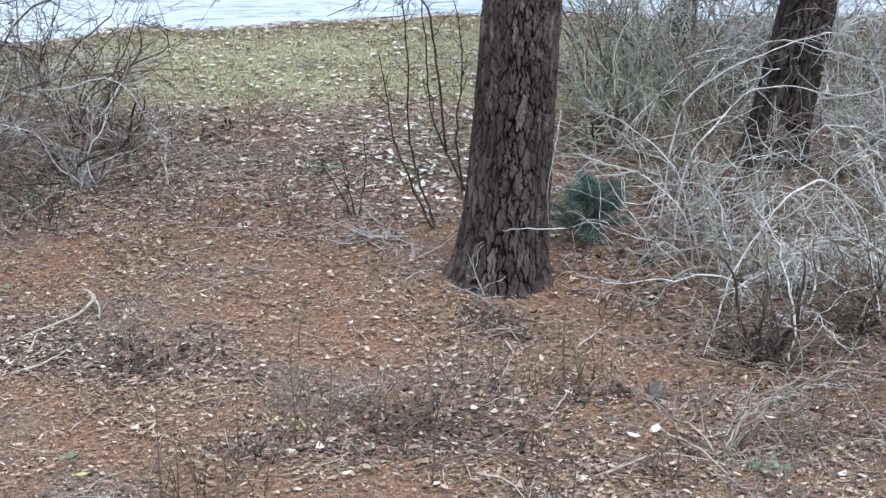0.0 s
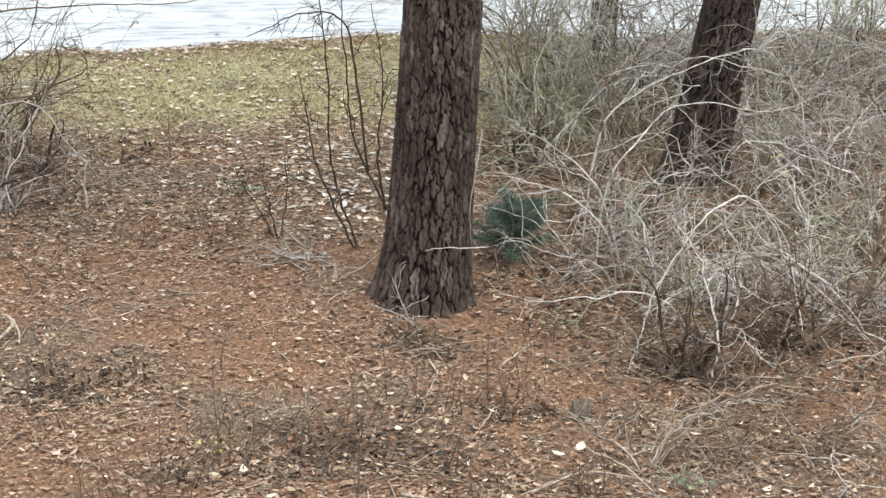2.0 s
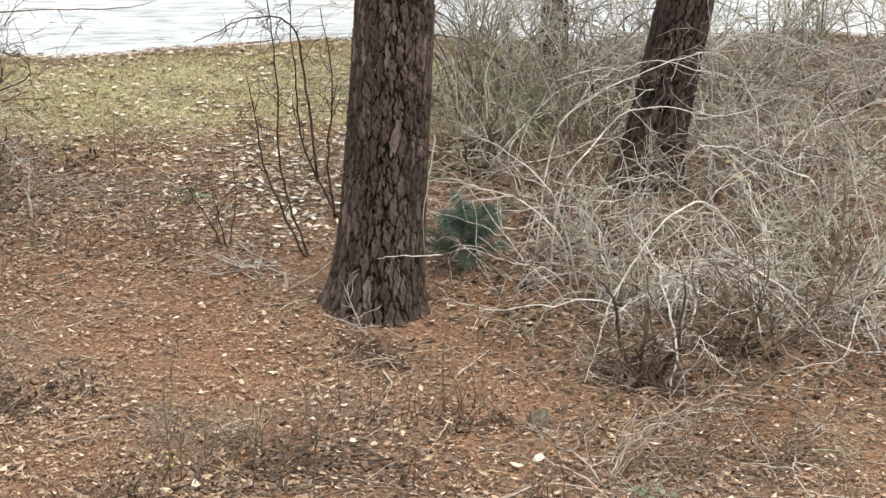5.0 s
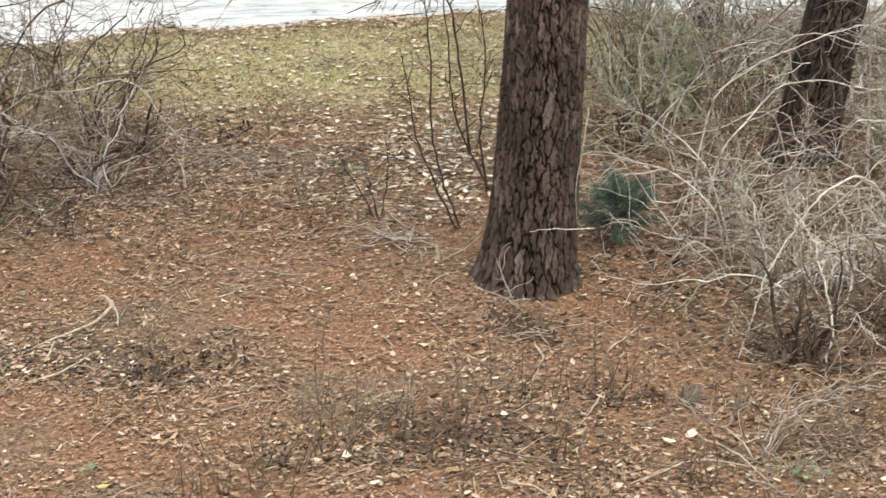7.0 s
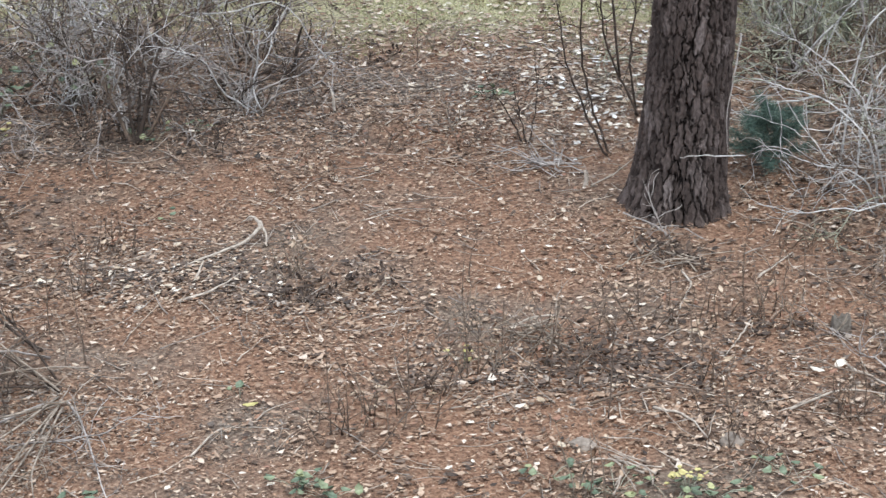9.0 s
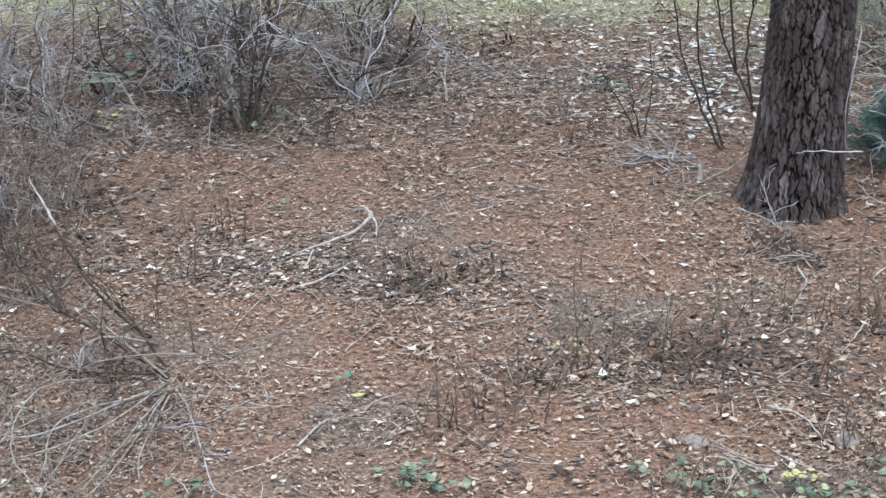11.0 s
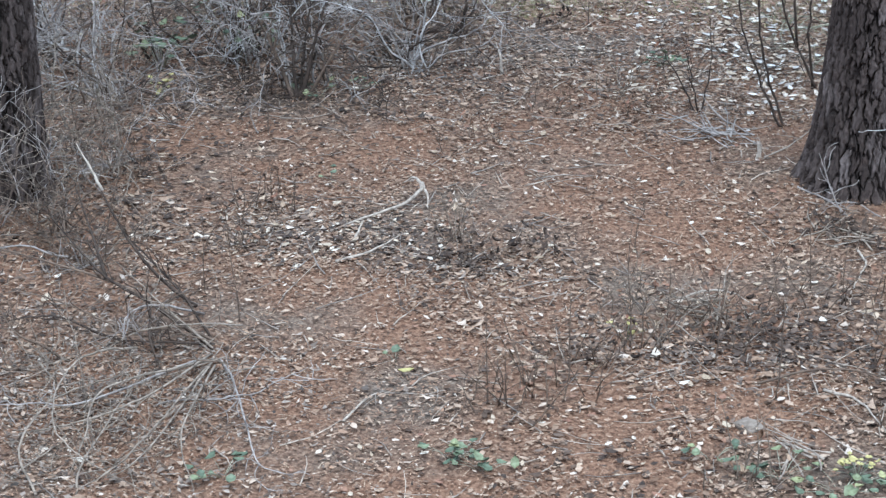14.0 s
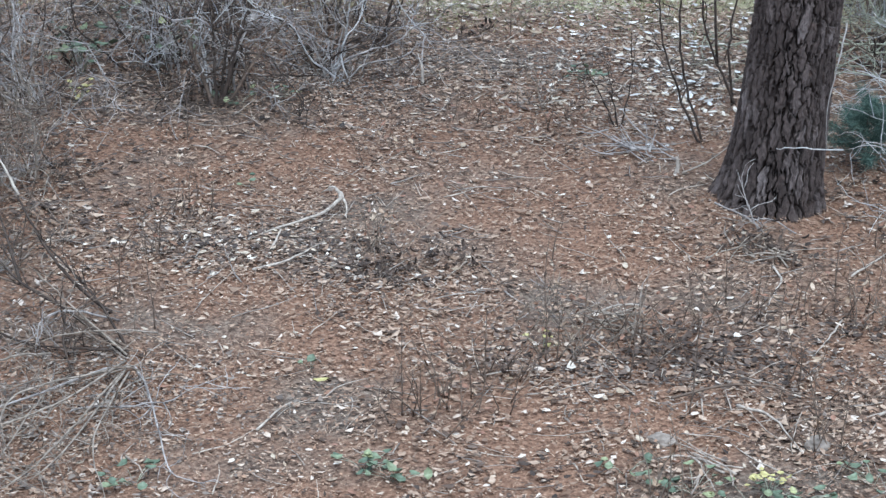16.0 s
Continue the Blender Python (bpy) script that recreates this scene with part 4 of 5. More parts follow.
r_fan = np.random.default_rng(390)
for k in range(5):
    az, ln, el = r_fan.uniform(3.3, 5.0), r_fan.uniform(0.45, 1.05), r_fan.uniform(0.05, 0.5)
    p0 = np.array([-2.54 + r_fan.normal(0, 0.1), 9.36 + r_fan.normal(0, 0.12), 0.01])
    d0 = np.array([math.cos(az), math.sin(az), 0])
    pts = [p0 + d0 * ln * q + np.array([0, 0, ln * el * q * (1 - 0.75 * q)]) + r_fan.normal(0, 0.02, 3) * (q > 0) for q in (0, 0.3, 0.65, 1.0)]
    cane_through("cane", pts, r_fan.uniform(0.003, 0.005), (MAT_CANE_MID, MAT_CANE_BROWN)[k % 2], splay, 10, 0.24, 700 + k, jitter=0.003)
fork = empty("shrub", -2.79, 12.53, GX(-2.79, 12.53), label="bare shrub with several dark stems forking from one foot", category="shrub", group="left bank thicket")
for k, (dx, dy, h, rad) in enumerate([(-0.22, 0.1, 0.5, 0.017), (-0.06, 0.15, 0.6, 0.014), (0.16, 0.05, 0.6, 0.018), (0.36, 0.1, 0.55, 0.013), (0.05, 0.3, 0.65, 0.012)]):
    cane_through("stem", [(-2.79 + 0.06 * dx, 12.53, -0.02), (-2.79 + 0.3 * dx, 12.53 + 0.2 * dy, 0.25 * h), (-2.79 + 0.65 * dx, 12.53 + 0.6 * dy, 0.62 * h), (-2.79 + 1.1 * dx, 12.53 + dy, h)], rad, MAT_CANE_DARK if k % 3 else MAT_CANE_BROWN, fork, 9, 0.4, 730 + k, start=0.4, jitter=0.006)
front_fan = empty("bramble", 1.34, 9.58, GX(1.34, 9.58), label="arching dead bramble with grey-brown canes over needle litter", category="bramble", group="low brambles")
FRONT_FAN = [
    [(1.32, 9.60, 0.00), (1.50, 9.76, 0.15), (1.69, 9.75, 0.25), (1.91, 9.74, 0.25), (2.03, 9.63, 0.12), (2.08, 9.43, 0.03)],
    [(1.36, 9.58, 0.00), (1.65, 9.82, 0.25), (1.90, 9.84, 0.33), (2.21, 9.91, 0.32), (2.46, 9.89, 0.20), (2.67, 9.77, 0.06)],
    [(1.34, 9.58, 0.00), (1.59, 9.75, 0.18), (1.94, 9.82, 0.30), (2.21, 9.96, 0.42), (2.47, 10.15, 0.55), (2.62, 10.32, 0.60)],
    [(1.28, 9.53, 0.00), (1.10, 9.73, 0.12), (0.97, 9.79, 0.20)],
    [(1.33, 9.58, 0.00), (1.52, 9.71, 0.12), (1.72, 9.64, 0.16), (1.85, 9.61, 0.05)],
    [(1.36, 9.59, 0.00), (1.73, 9.70, 0.20), (2.07, 9.70, 0.22), (2.25, 9.58, 0.14), (2.43, 9.26, 0.03)],
    [(1.31, 9.57, 0.00), (1.35, 9.58, 0.16), (1.49, 9.59, 0.26), (1.73, 9.57, 0.30)],
    [(1.34, 9.60, 0.00), (1.51, 9.72, 0.22), (1.80, 9.71, 0.34), (2.07, 9.71, 0.36), (2.30, 9.70, 0.24), (2.46, 9.62, 0.06)],
]
for k, pts in enumerate(FRONT_FAN):
    cane_through("cane", pts, 0.0055, (MAT_CANE_GREY, MAT_CANE_MID, MAT_CANE_BROWN)[k % 3], front_fan, 11, 0.3, 620 + k, jitter=0.05)
pole = empty("branch", -2.73, 9.86, GX(-2.73, 9.86), label="dark leaning branch with a pale stripped tip", category="branch")
cane_through("shaft", [(-2.73, 9.86, 0.00), (-2.93, 9.94, 0.12), (-3.08, 10.01, 0.27), (-3.21, 10.12, 0.42), (-3.24, 10.16, 0.46)], 0.0105, MAT_CANE_DARK, pole, 3, 0.2, 371, jitter=0.003)
cane_through("stripped_tip", [(-3.23, 10.15, 0.45), (-3.31, 10.23, 0.54), (-3.39, 10.31, 0.62)], 0.0095, MAT_DEAD_WOOD, pole, 0, 0, 373, "bare pale wood", jitter=0.003)
left_limb = empty("shrub", -2.85, 13.6, GX(-2.85, 13.6), label="bare shrub with a long level dark branch", category="shrub", group="left bank thicket")
cane_through("cane", [(-3.1, 13.6, 0.0), (-2.95, 13.6, 0.35), (-2.47, 13.6, 0.54), (-1.98, 13.6, 0.59), (-1.57, 13.5, 0.65)], 0.011, MAT_CANE_BROWN, left_limb, 9, 0.4, 372)


def needle_seedling(x, y, h, reach, seed):
    """A low young pine: short branches ringed with soft needles."""
    r = np.random.default_rng(seed)
    root = empty("pine_seedling", x, y, GX(x, y), label="low young pine with blue-green needles beside the trunk", category="seedling")
    stem = Tubes().add(wander((0, 0, -0.02), (0.1, 0, 1), h * 0.8, 6, 0, 0.05, r), np.linspace(0.008, 0.003, 7), 5)
    stem.object("stem", MAT_CANE_BROWN, root)
    for k in range(16):
        z = h * (0.12 + 0.75 * k / 16)
        az = k * 2.4
        p = wander((0.01 * k * 0.3, 0, z), (math.cos(az), math.sin(az), 0.45), reach * (1.1 - 0.7 * k / 16) * r.uniform(0.8, 1.2), 8, 0.6, 0.08, r)
        n = 460
        i = r.integers(1, 9, n)
        c = p[i] + r.normal(0, 0.013, (n, 3))
        d = (p[i] - p[i - 1]) / (np.linalg.norm(p[i] - p[i - 1], axis=1)[:, None] + 1e-9) * 0.7 + r.normal(0, 0.55, (n, 3))
        d = d / np.linalg.norm(d, axis=1)[:, None] * r.uniform(0.05, 0.1, (n, 1))
        s = np.cross(d, r.normal(0, 1, (n, 3)))
        s = s / (np.linalg.norm(s, axis=1)[:, None] + 1e-9) * 0.0013
        v = np.stack([c - s, c + s, c + d], 1).reshape(-1, 3)
        v[:, 2] = np.maximum(v[:, 2], 0.005)
        b = mesh_object("branch", v, np.arange(3 * n).reshape(-1, 3), MAT_SEEDLING, root, False)
    return root


needle_seedling(0.82, 12.2, 0.42, 0.27, 401)

# ---- dead weeds, sticks and piles ----


def weed_tuft(x, y, n, h, mat, seed, label, leaves=0, lean=0.5, radius=0.0036):
    r = np.random.default_rng(seed)
    root = empty("dead_weed", x, y, GX(x, y), label=label, category="weed", group="dead weeds in the litter")
    tips = []
    for _ in range(n):
        t = Tubes()
        p = wander((r.normal(0, 0.09), r.normal(0, 0.07), -0.01), (r.normal(0, lean), r.normal(0, lean), 1), h * r.uniform(0.4, 1.15), 7, 0.5, 0.12, r)
        t.add(p, np.linspace(radius, 0.0014, 8), 3)
        for _ in range(2):
            i = r.integers(2, 7)
            q = wander(p[i], (r.normal(), r.normal(), 0.6), h * r.uniform(0.15, 0.4), 4, 0.5, 0.15, r)
            t.add(q, np.linspace(0.002, 0.0012, 5), 3)
            tips.append(q[-1])
        t.object("stem", mat, root)
    if leaves:
        tips = np.array(tips)
        k = r.integers(0, len(tips), leaves)
        ln = r.uniform(0.02, 0.05, leaves)
        v, f = leaf_batch(tips[k] * r.uniform(0.3, 1, (leaves, 1)) + r.normal(0, 1, (leaves, 3)) * [0.07, 0.06, 0.02] + [0, 0, 0.02], ln, ln * 0.6, r.uniform(0, 6.28, leaves), r.normal(0, 0.6, leaves), r.uniform(0.1, 0.9, leaves), r.integers(0, 4, leaves))
        tagged(mesh_object("withered_foliage", v, f, MAT_LEAF_DARK if leaves > 20 else MAT_LEAF, root, False), kind="stuff")
    return root


GREY_WEED = "withered grey-brown weed with thin upright stems"
DARK_WEED = "dark withered weed clump with curled dead leaves"
GREY_SPOTS = [
    (-1.62, 10.75, 16, 0.22), (-1.2, 9.05, 22, 0.3), (-1.0, 9.2, 16, 0.3), (-0.6, 9.7, 18, 0.36), (-0.35, 9.95, 18, 0.28), (0.0, 10.1, 18, 0.3), (-0.75, 10.0, 14, 0.3), (0.3, 10.15, 12, 0.32), (0.68, 10.3, 18, 0.26), (0.85, 10.15, 16, 0.22), (0.45, 9.5, 14, 0.26),
]
MORE_GREY_SPOTS = [
    (-1.35, 12.55, 18, 0.18), (-1.0, 12.9, 14, 0.2), (-0.9, 12.55, 16, 0.18), (-1.75, 12.05, 14, 0.14), (-1.2, 14.3, 10, 0.3), (-2.6, 10.95, 18, 0.26), (-2.75, 10.55, 16, 0.25), (-0.2, 8.5, 14, 0.3), (0.5, 8.95, 14, 0.3), (1.05, 9.3, 18, 0.26), (1.35, 10.0, 18, 0.22), (0.95, 11.15, 10, 0.22),
]
DARK_SPOTS = [
    (-1.56, 10.45, 20, 0.17), (-1.35, 10.55, 16, 0.16), (-0.85, 9.45, 12, 0.35), (-0.15, 9.75, 18, 0.28), (0.2, 11.1, 12, 0.14), (0.32, 10.95, 16, 0.16), (-1.5, 14.05, 16, 0.2), (-3.4, 11.4, 18, 0.2),
]
for k, (x, y, n, h) in enumerate(GREY_SPOTS + MORE_GREY_SPOTS):
    weed_tuft(x, y, int(n * 0.65), h * 1.35, MAT_WEED if k % 3 == 0 else MAT_CANE_BROWN, 420 + k, GREY_WEED, 16, 0.3, 0.004)
for k, (x, y, n, h) in enumerate(DARK_SPOTS):
    weed_tuft(x, y, int(n * 0.7), h, MAT_CANE_BROWN, 480 + k, DARK_WEED, 40, 0.4, 0.004)


weed_tuft(-1.0, 15.6, 16, 0.16, MAT_CANE_GREEN, 455, "dark green grass tuft near the pond shore", 0, 0.8)


def upright_stem(x, y, h, seed, mat=MAT_CANE_BROWN):
    r = np.random.default_rng(seed)
    root = empty("weed_stem", x, y, GX(x, y), label="single thin upright dead stem standing in the litter", category="stem", group="thin upright stems")
    branchy(wander((0, 0, -0.02), (r.normal(0, 0.06), 0, 1), h, 9, 0, 0.04, r), 0.0042, r, 4, 0.12, sub=False)[0].object("stem", mat, root)


for k, (x, y, h) in enumerate([(-0.7, 9.66, 0.66), (-1.26, 9.04, 0.52), (-2.5, 9.75, 0.5), (-2.72, 10.0, 0.45), (-3.3, 10.3, 0.85), (-0.95, 9.45, 0.4), (-0.55, 9.9, 0.36), (-0.32, 9.55, 0.42), (0.1, 10.35, 0.4), (0.9, 10.5, 0.35), (-0.05, 9.25, 0.5), (-0.75, 10.75, 0.3), (0.62, 10.65, 0.42), (-1.75, 13.9, 0.5), (-1.25, 13.95, 0.4), (-2.85, 12.0, 0.35)]):
    upright_stem(x, y, h, 460 + k)


def stick(pts, radius, label, seed, mat=MAT_DEAD_WOOD, forks=(), twigs=0):
    x, y = pts[0][:2]
    root = empty("stick", x, y, GX(x, y), label=label, category="stick", group="sticks lying on the ground")
    cane_through("shaft", [(a, b, c + GX(a, b)) for a, b, c in pts], radius, mat, root, twigs, 0.2, seed, sides=6, jitter=0.004)
    for k, f in enumerate(forks):
        cane_through("fork", [(a, b, c + GX(a, b)) for a, b, c in f], radius * 0.8, mat, root, 0, 0, seed + 1 + k, sides=6, jitter=0.004)


stick([(-1.88, 11.27, 0.07), (-1.88, 11.18, 0.06), (-1.95, 11.01, 0.04), (-2.12, 10.88, 0.03), (-2.26, 10.75, 0.01)], 0.0125, "pale weathered forked stick lying on the ground", 501,
      forks=[[(-1.88, 11.27, 0.07), (-1.84, 11.17, 0.05), (-1.82, 11.07, 0.01)], [(-1.88, 11.27, 0.07), (-1.94, 11.35, 0.07), (-2.00, 11.37, 0.03)]])
stick([(-2.17, 10.38, 0.01), (-2.01, 10.46, 0.03), (-1.87, 10.78, 0.01)], 0.009, "thin grey-brown stick lying in the leaves", 505)
stick([(-2.12, 10.62, 0.01), (-2.09, 10.72, 0.08)], 0.009, "short pale stub of a broken twig", 507)
stick([(-2.05, 11.0, 0.012), (-2.4, 11.15, 0.02), (-2.75, 11.2, 0.012)], 0.006, "thin dark stick lying in the needles", 508, MAT_CANE_BROWN)
stick([(-1.69, 13.12, 0.0), (-1.7, 13.15, 0.1), (-1.73, 13.2, 0.17)], 0.012, "pale broken twig stub poking out of the ground", 509)
stick([(-0.14, 11.9, 0.015), (-0.01, 12.0, 0.06), (0.12, 12.08, 0.15)], 0.006, "pale thin stick leaning against the pine root", 510)
stick([(-0.17, 11.88, 0.0), (-0.17, 11.9, 0.08), (-0.18, 11.91, 0.1)], 0.017, "pale cut stub standing in the litter", 511)
stick([(-0.13, 9.35, 0.02), (0.04, 9.42, 0.04), (0.24, 9.42, 0.06), (0.44, 9.37, 0.05), (0.62, 9.33, 0.02)], 0.0065, "arched brown branch lying over the litter", 512, MAT_CANE_BROWN, twigs=5)
stick([(0.63, 10.2, 0.02), (0.56, 9.98, 0.03), (0.48, 9.77, 0.02)], 0.006, "straight pale twig lying in the leaves", 542)
stick([(-0.54, 10.15, 0.02), (-0.4, 10.2, 0.06), (-0.26, 10.18, 0.06), (-0.16, 10.12, 0.02)], 0.007, "pale arched twig lying in withered weeds", 544)
stick([(-0.54, 9.98, 0.02), (-0.45, 9.82, 0.03), (-0.35, 9.66, 0.02)], 0.005, "thin pale twig lying across withered weeds", 546)
stick([(0.15, 9.3, 0.02), (0.3, 9.2, 0.03), (0.42, 8.95, 0.02)], 0.008, "pale broken stick lying in the litter", 514)
stick([(0.32, 10.82, 0.02), (0.36, 10.66, 0.03), (0.345, 10.52, 0.04), (0.31, 10.38, 0.03), (0.28, 10.27, 0.02)], 0.0065, "grey crooked stick lying by the pine roots", 516)
stick([(0.15, 8.75, 0.015), (-0.05, 8.85, 0.03), (-0.25, 8.8, 0.015)], 0.007, "grey curved twig lying among ivy leaves", 518)
stick([(-1.85, 8.85, 0.012), (-1.78, 9.05, 0.02), (-1.73, 9.12, 0.012)], 0.006, "short pale straight twig on the needles", 520)
stick([(1.05, 9.75, 0.02), (1.2, 9.5, 0.06), (1.32, 9.3, 0.02)], 0.008, "pale twig lying across brambles", 522)
stick([(0.75, 9.3, 0.02), (1.0, 9.45, 0.05), (1.3, 9.45, 0.02)], 0.007, "long tan twig lying on leaf litter", 524)
stick([(0.7, 10.75, 0.02), (0.85, 10.95, 0.06), (0.9, 11.1, 0.02)], 0.007, "small forked pale twig on orange needles", 526, twigs=2)
stick([(1.1, 11.35, 0.02), (0.9, 11.5, 0.03), (0.7, 11.52, 0.02)], 0.004, "thin pale twig lying beside the pine", 528)
stick([(-1.4, 17.0, -0.02), (-0.7, 16.95, 0.05), (-0.2, 16.9, 0.03)], 0.012, "thin dark branch lying on the pond bank", 530, MAT_CANE_BROWN)
stick([(0.67, 11.6, 0.35), (0.55, 11.43, 0.41), (0.43, 11.4, 0.42), (0.32, 11.4, 0.4)], 0.0045, "thin pale twig caught on the pine bark", 532, MAT_CANE_PALE)
stick([(0.63, 11.6, 1.03), (0.6, 11.48, 0.87), (0.56, 11.43, 0.63), (0.57, 11.42, 0.42)], 0.005, "thin grey vine stem clinging to the pine bark", 534, MAT_CANE_GREY)
stick([(0.26, 11.25, 0.0), (0.18, 11.3, 0.17), (0.13, 11.38, 0.28)], 0.004, "grey dead stem leaning on the pine roots", 536, MAT_CANE_GREY, twigs=4)
stick([(0.03, 11.35, 0.1), (0.2, 11.28, 0.06), (0.32, 11.15, 0.02)], 0.005, "grey twig lying over the pine roots", 538, MAT_CANE_GREY, twigs=3)
stick([(0.45, 11.25, 0.02), (0.3, 11.3, 0.06), (0.15, 11.25, 0.02)], 0.004, "grey twig lying at the foot of the pine", 540, MAT_CANE_GREY, twigs=3)


def brush_pile(x, y, n, size, seed, label, mat):
    r = np.random.default_rng(seed)
    root = empty("brush_pile", x, y, GX(x, y), label=label, category="brush pile")
    for _ in range(n):
        az, ln = r.normal(2.6, 0.8), size * r.uniform(0.4, 1.1)
        c = np.array([r.normal(0, size * 0.3), r.normal(0, size * 0.18), r.uniform(0.01, 0.07)])
        d = np.array([math.cos(az), math.sin(az), r.normal(0, 0.06)])
        Tubes().add(wander(c - d * ln / 2, d, ln, 6, 0, 0.12, r), np.linspace(r.uniform(0.0035, 0.007), 0.0018, 7), 4).object("twig", mat, root)


brush_pile(-0.42, 12.2, 26, 0.34, 551, "small pile of thin grey dead twigs by the pine", MAT_CANE_GREY)
brush_pile(-0.4, 10.05, 18, 0.32, 552, "heap of grey-brown twigs in withered weeds", MAT_CANE_MID)
brush_pile(0.22, 10.92, 16, 0.28, 553, "loose grey twigs heaped before the pine roots", MAT_CANE_MID)
brush_pile(0.05, 8.75, 12, 0.35, 554, "loose curved twigs on the leaf litter", MAT_TWIG)

# ---- single leaves, green plants, stones ----


def single_leaf(x, y, ln, yaw, mat, kind, name, label, group, z=0.03, parent=None, tilt=0.1, wide=0.62):
    v, f = leaf_batch(np.zeros((1, 3)), np.array([ln]), np.array([ln * wide]), np.array([yaw]), np.array([tilt]), np.array([0.3]), np.array([kind]))
    ob = mesh_object(name, v, f, mat, parent)
    ob.location = (x, y, z if parent is not None else GX(x, y) + z)
    if parent is None:
        tagged(ob, label, "leaf", group)
    return ob


NEAR_LEAVES = [
    (-1.2, 10.53, 0.07), (-0.58, 9.59, 0.09), (-0.84, 9.41, 0.05), (-0.35, 9.36, 0.09), (-0.44, 9.31, 0.07), (-0.25, 8.95, 0.07), (-1.34, 10.2, 0.07), (-2.54, 10.76, 0.07), (1.01, 9.74, 0.11), (0.9, 9.66, 0.09), (0.06, 10.3, 0.07), (0.5, 9.75, 0.06), (-3.43, 9.78, 0.1), (-2.85, 8.36, 0.09), (0.15, 9.95, 0.08), (0.35, 10.05, 0.08), (1.9, 10.2, 0.07), (-0.15, 10.35, 0.06), (0.75, 8.9, 0.06), (-0.5, 10.15, 0.05),
]
SHORE_LEAVES = [
    (-0.35, 13.22, 0.09), (-1.87, 11.55, 0.06), (-1.9, 11.85, 0.05), (-1.35, 12.2, 0.07), (-1.1, 14.05, 0.12), (-0.1, 13.45, 0.09), (-0.2, 13.75, 0.1), (-0.4, 14.1, 0.09), (0.05, 13.3, 0.1), (-0.6, 14.3, 0.1), (-1.6, 13.3, 0.07), (-0.95, 12.3, 0.05), (-0.3, 14.6, 0.1), (-1.9, 13.4, 0.06),
]
for k, (x, y, ln) in enumerate(NEAR_LEAVES + SHORE_LEAVES):
    single_leaf(x, y, ln * 0.78, k * 1.7, MAT_LEAF_ONE, (0, 1, 3)[k % 3], "fallen_leaf", "bleached white dry leaf lying on the litter", "bleached single leaves", 0.028)

single_leaf(-1.81, 9.37, 0.06, 0.4, MAT_CHIP_TAN, 3, "fallen_leaf", "tan dry leaf lying on the needles", "bleached single leaves", 0.028)
single_leaf(-1.65, 9.29, 0.07, 0.1, MAT_YELLOW, 0, "fallen_leaf", "yellowish dry leaf lying on the needles", "bleached single leaves", 0.028)


def ground_plant(x, y, n, size, mat, seed, label, name="ivy_plant", spread=0.12, h=0.05):
    r = np.random.default_rng(seed)
    root = empty(name, x, y, GX(x, y), label=label, category="plant", group="green plants in the litter")
    for k in range(n):
        a, d = r.uniform(0, 6.28), spread * math.sqrt(r.uniform(0, 1))
        p = np.array([d * math.cos(a) * 1.3, d * math.sin(a), h * r.uniform(0.5, 1.3)])
        Tubes().add(np.array([[0, 0, -0.01], p * [0.5, 0.5, 0.7], p]), 0.0015, 3).object("stalk", MAT_CANE_GREEN, root)
        single_leaf(p[0], p[1], size * r.uniform(0.7, 1.2), r.uniform(0, 6.28), mat, int(r.integers(0, 4)), "leaf", "", "", p[2], root, r.normal(0.1, 0.3), 0.85)
    return root


for k, (x, y, n, sp) in enumerate([(-1.34, 8.56, 12, 0.1), (-1.2, 8.48, 10, 0.12), (-0.02, 8.62, 12, 0.14), (0.22, 8.52, 16, 0.16), (0.4, 8.6, 12, 0.12), (-0.3, 8.72, 8, 0.1), (0.7, 8.75, 10, 0.12), (-1.72, 9.42, 3, 0.06), (-2.25, 8.35, 10, 0.12), (1.5, 9.35, 9, 0.1), (-0.75, 13.35, 14, 0.12), (-2.68, 12.6, 10, 0.12), (-2.5, 12.75, 8, 0.12), (-2.4, 11.45, 3, 0.05)]):
    ground_plant(x, y, n, 0.048, MAT_IVY, 600 + k, "low green ivy leaves growing through the litter", spread=sp)
ground_plant(-3.73, 13.05, 26, 0.07, MAT_IVY, 620, "leafy green evergreen plant under the thicket", "evergreen_plant", 0.16, 0.25)
ground_plant(-3.3, 13.2, 18, 0.06, MAT_IVY, 621, "leafy green evergreen plant under the thicket", "evergreen_plant", 0.2, 0.3)
ground_plant(2.45, 13.2, 34, 0.035, MAT_IVY, 622, "leafy green evergreen plant among the pale canes", "evergreen_plant", 0.14, 0.72)
ground_plant(1.5, 14.5, 40, 0.03, MAT_IVY, 627, "leafy green evergreen plant among olive stems", "evergreen_plant", 0.2, 0.6)
ground_plant(1.25, 14.2, 30, 0.03, MAT_IVY, 628, "leafy green evergreen plant among olive stems", "evergreen_plant", 0.2, 0.35)
ground_plant(-3.6, 12.52, 12, 0.035, MAT_YELLOW, 623, "small plant with bright yellow leaves", "yellow_plant", 0.06, 0.12)
ground_plant(-0.72, 9.75, 7, 0.036, MAT_YELLOW, 624, "small plant with pale yellow-green leaves", "yellow_plant", 0.06, 0.08)
ground_plant(0.28, 8.64, 16, 0.034, MAT_YELLOW, 625, "small plant with bright yellow leaves", "yellow_plant", 0.08, 0.08)
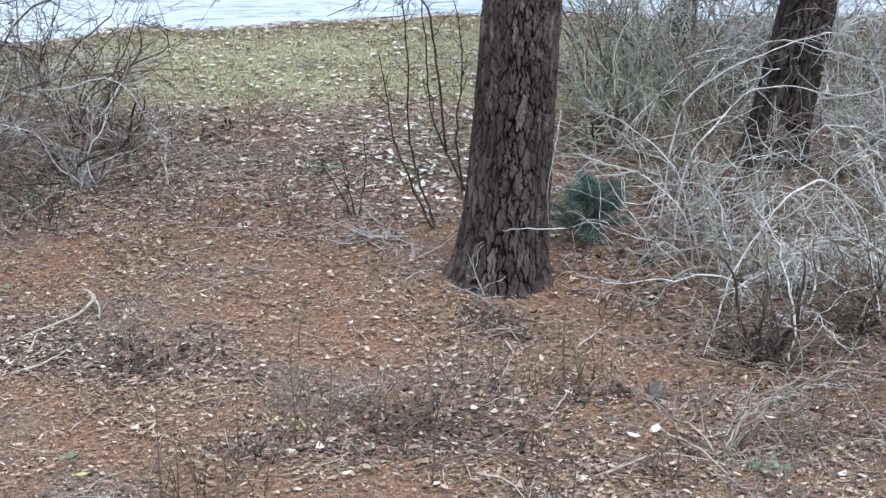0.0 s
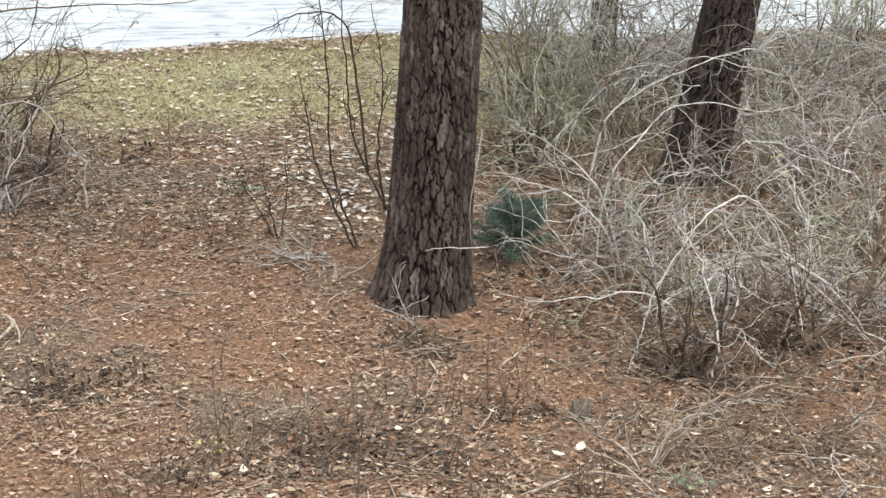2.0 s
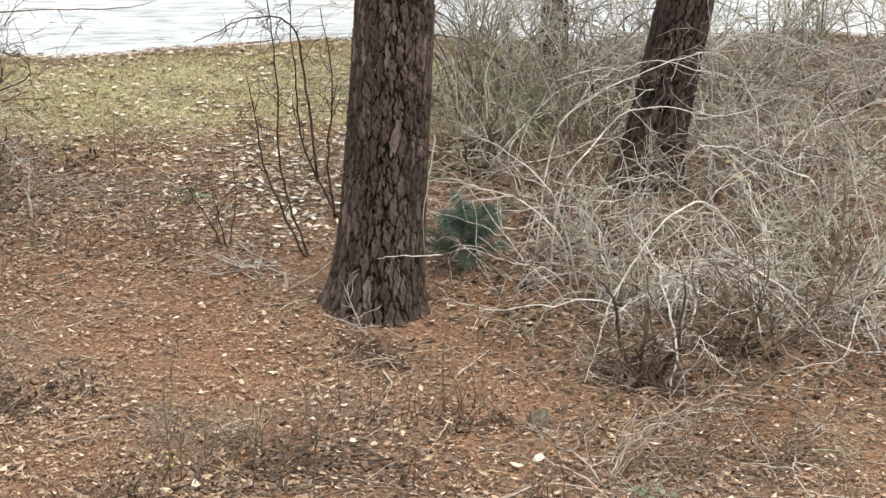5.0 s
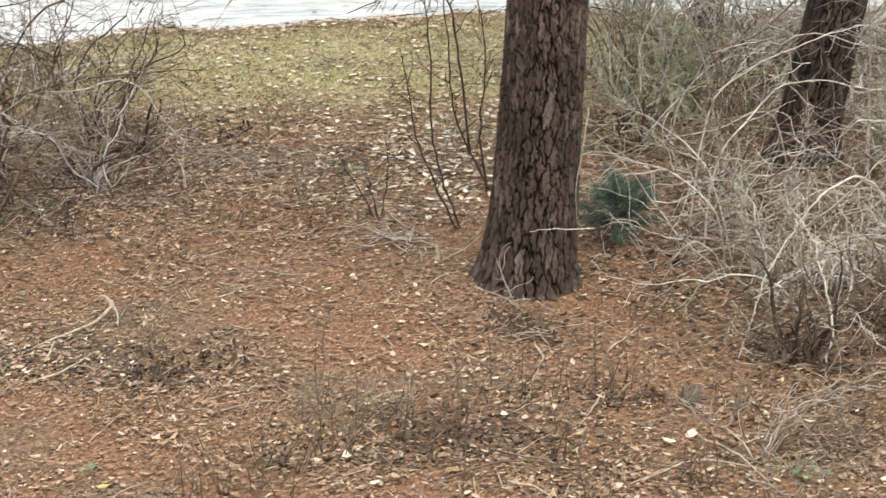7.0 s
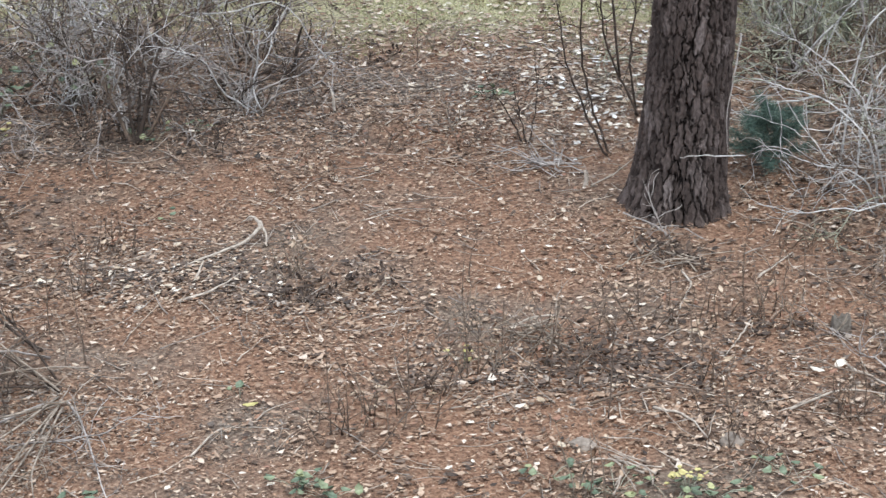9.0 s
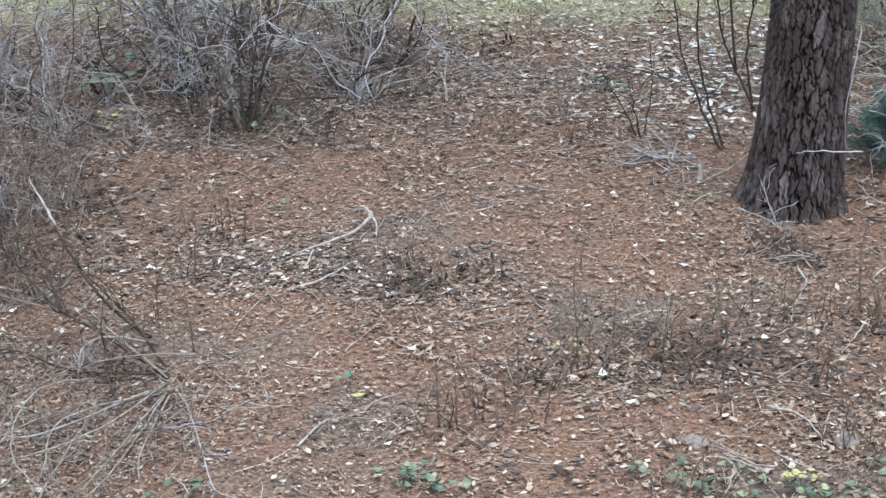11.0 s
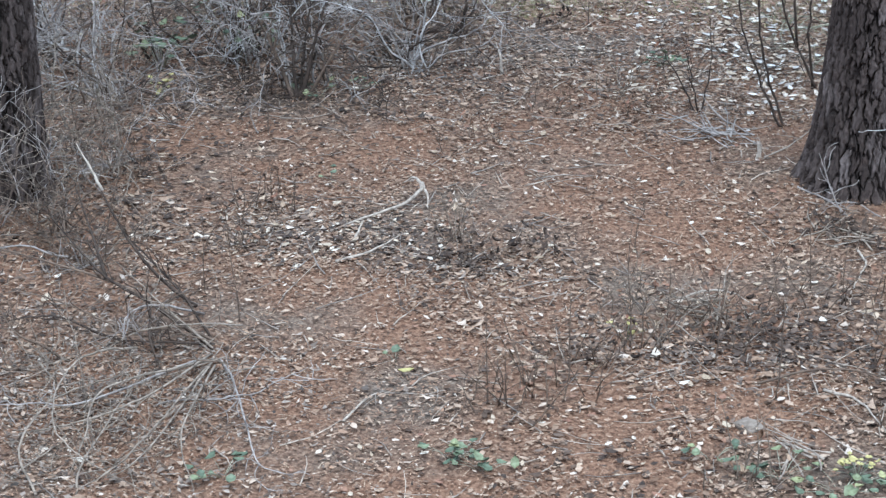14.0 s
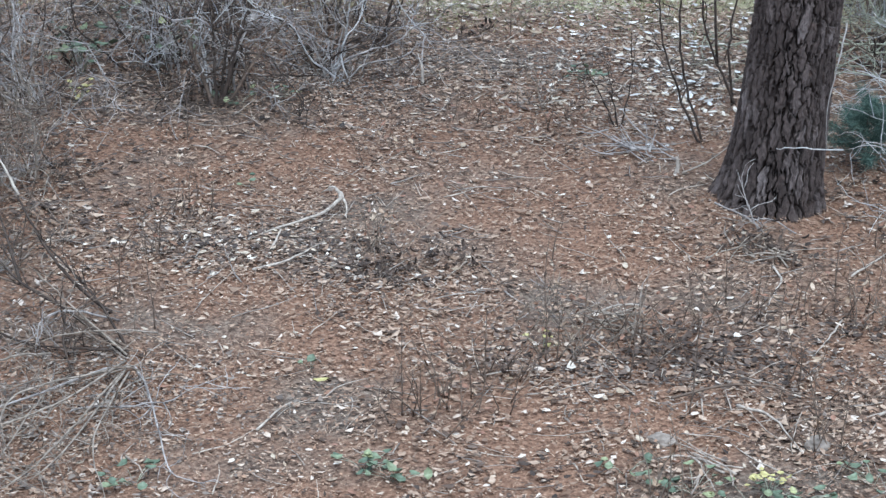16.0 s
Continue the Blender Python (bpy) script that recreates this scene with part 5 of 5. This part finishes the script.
ground_plant(2.55, 13.25, 7, 0.06, MAT_YELLOW, 626, "small plant with bright yellow leaves", "yellow_plant", 0.06, 0.2)


def stone(x, y, w, d, h, seed, label, name="stone"):
    r = np.random.default_rng(seed)
    bm = bmesh.new()
    bmesh.ops.create_icosphere(bm, subdivisions=3, radius=1)
    off = Vector(r.uniform(0, 9, 3))
    for v in bm.verts:
        k = 1 + 0.3 * noise.noise(v.co * 1.4 + off) + 0.12 * noise.noise(v.co * 4 + off)
        v.co = Vector((v.co.x * w * k, v.co.y * d * k, max(v.co.z, -0.35) * h * k))
    me = bpy.data.meshes.new(name)
    bm.to_mesh(me)
    bm.free()
    me.materials.append(MAT_STONE)
    ob = new(name, me)
    ob.location = (x, y, GX(x, y) + h * 0.2)
    tagged(ob, label, "stone")


stone(-0.16, 9.0, 0.055, 0.045, 0.03, 701, "flat grey-brown stone lying in the leaves")
stone(0.48, 9.03, 0.05, 0.045, 0.04, 702, "rounded grey-brown stone lying in the leaves")


def old_stump(x, y, radius, h, seed):
    """A short rotten stump with a ragged, sunken top."""
    r = np.random.default_rng(seed)
    k = 18
    th = np.linspace(0, 2 * np.pi, k, endpoint=False)
    wob = 1 + 0.12 * np.sin(3 * th + 1) + 0.07 * np.sin(7 * th) + r.normal(0, 0.03, k)
    top = h * (0.85 + 0.2 * np.sin(2 * th + 0.5) + r.normal(0, 0.08, k))
    rings = [(1.35, 0 * top - 0.03), (1.12, 0 * top + 0.02), (1.0, top), (0.72, top - 0.012), (0.3, 0 * top + h * 0.55)]
    v = np.concatenate([np.stack([radius * f * wob * np.cos(th), radius * f * wob * np.sin(th), z], 1) for f, z in rings])
    f = [[i * k + j, i * k + (j + 1) % k, (i + 1) * k + (j + 1) % k, (i + 1) * k + j] for i in range(len(rings) - 1) for j in range(k)]
    f.append([(len(rings) - 1) * k + j for j in range(k)])
    ob = mesh_object("stump", v, f, MAT_STUMP)
    ob.location = (x, y, GX(x, y))
    tagged(ob, "short rotten grey tree stump standing in the litter", "stump")


old_stump(1.05, 10.14, 0.042, 0.09, 703)
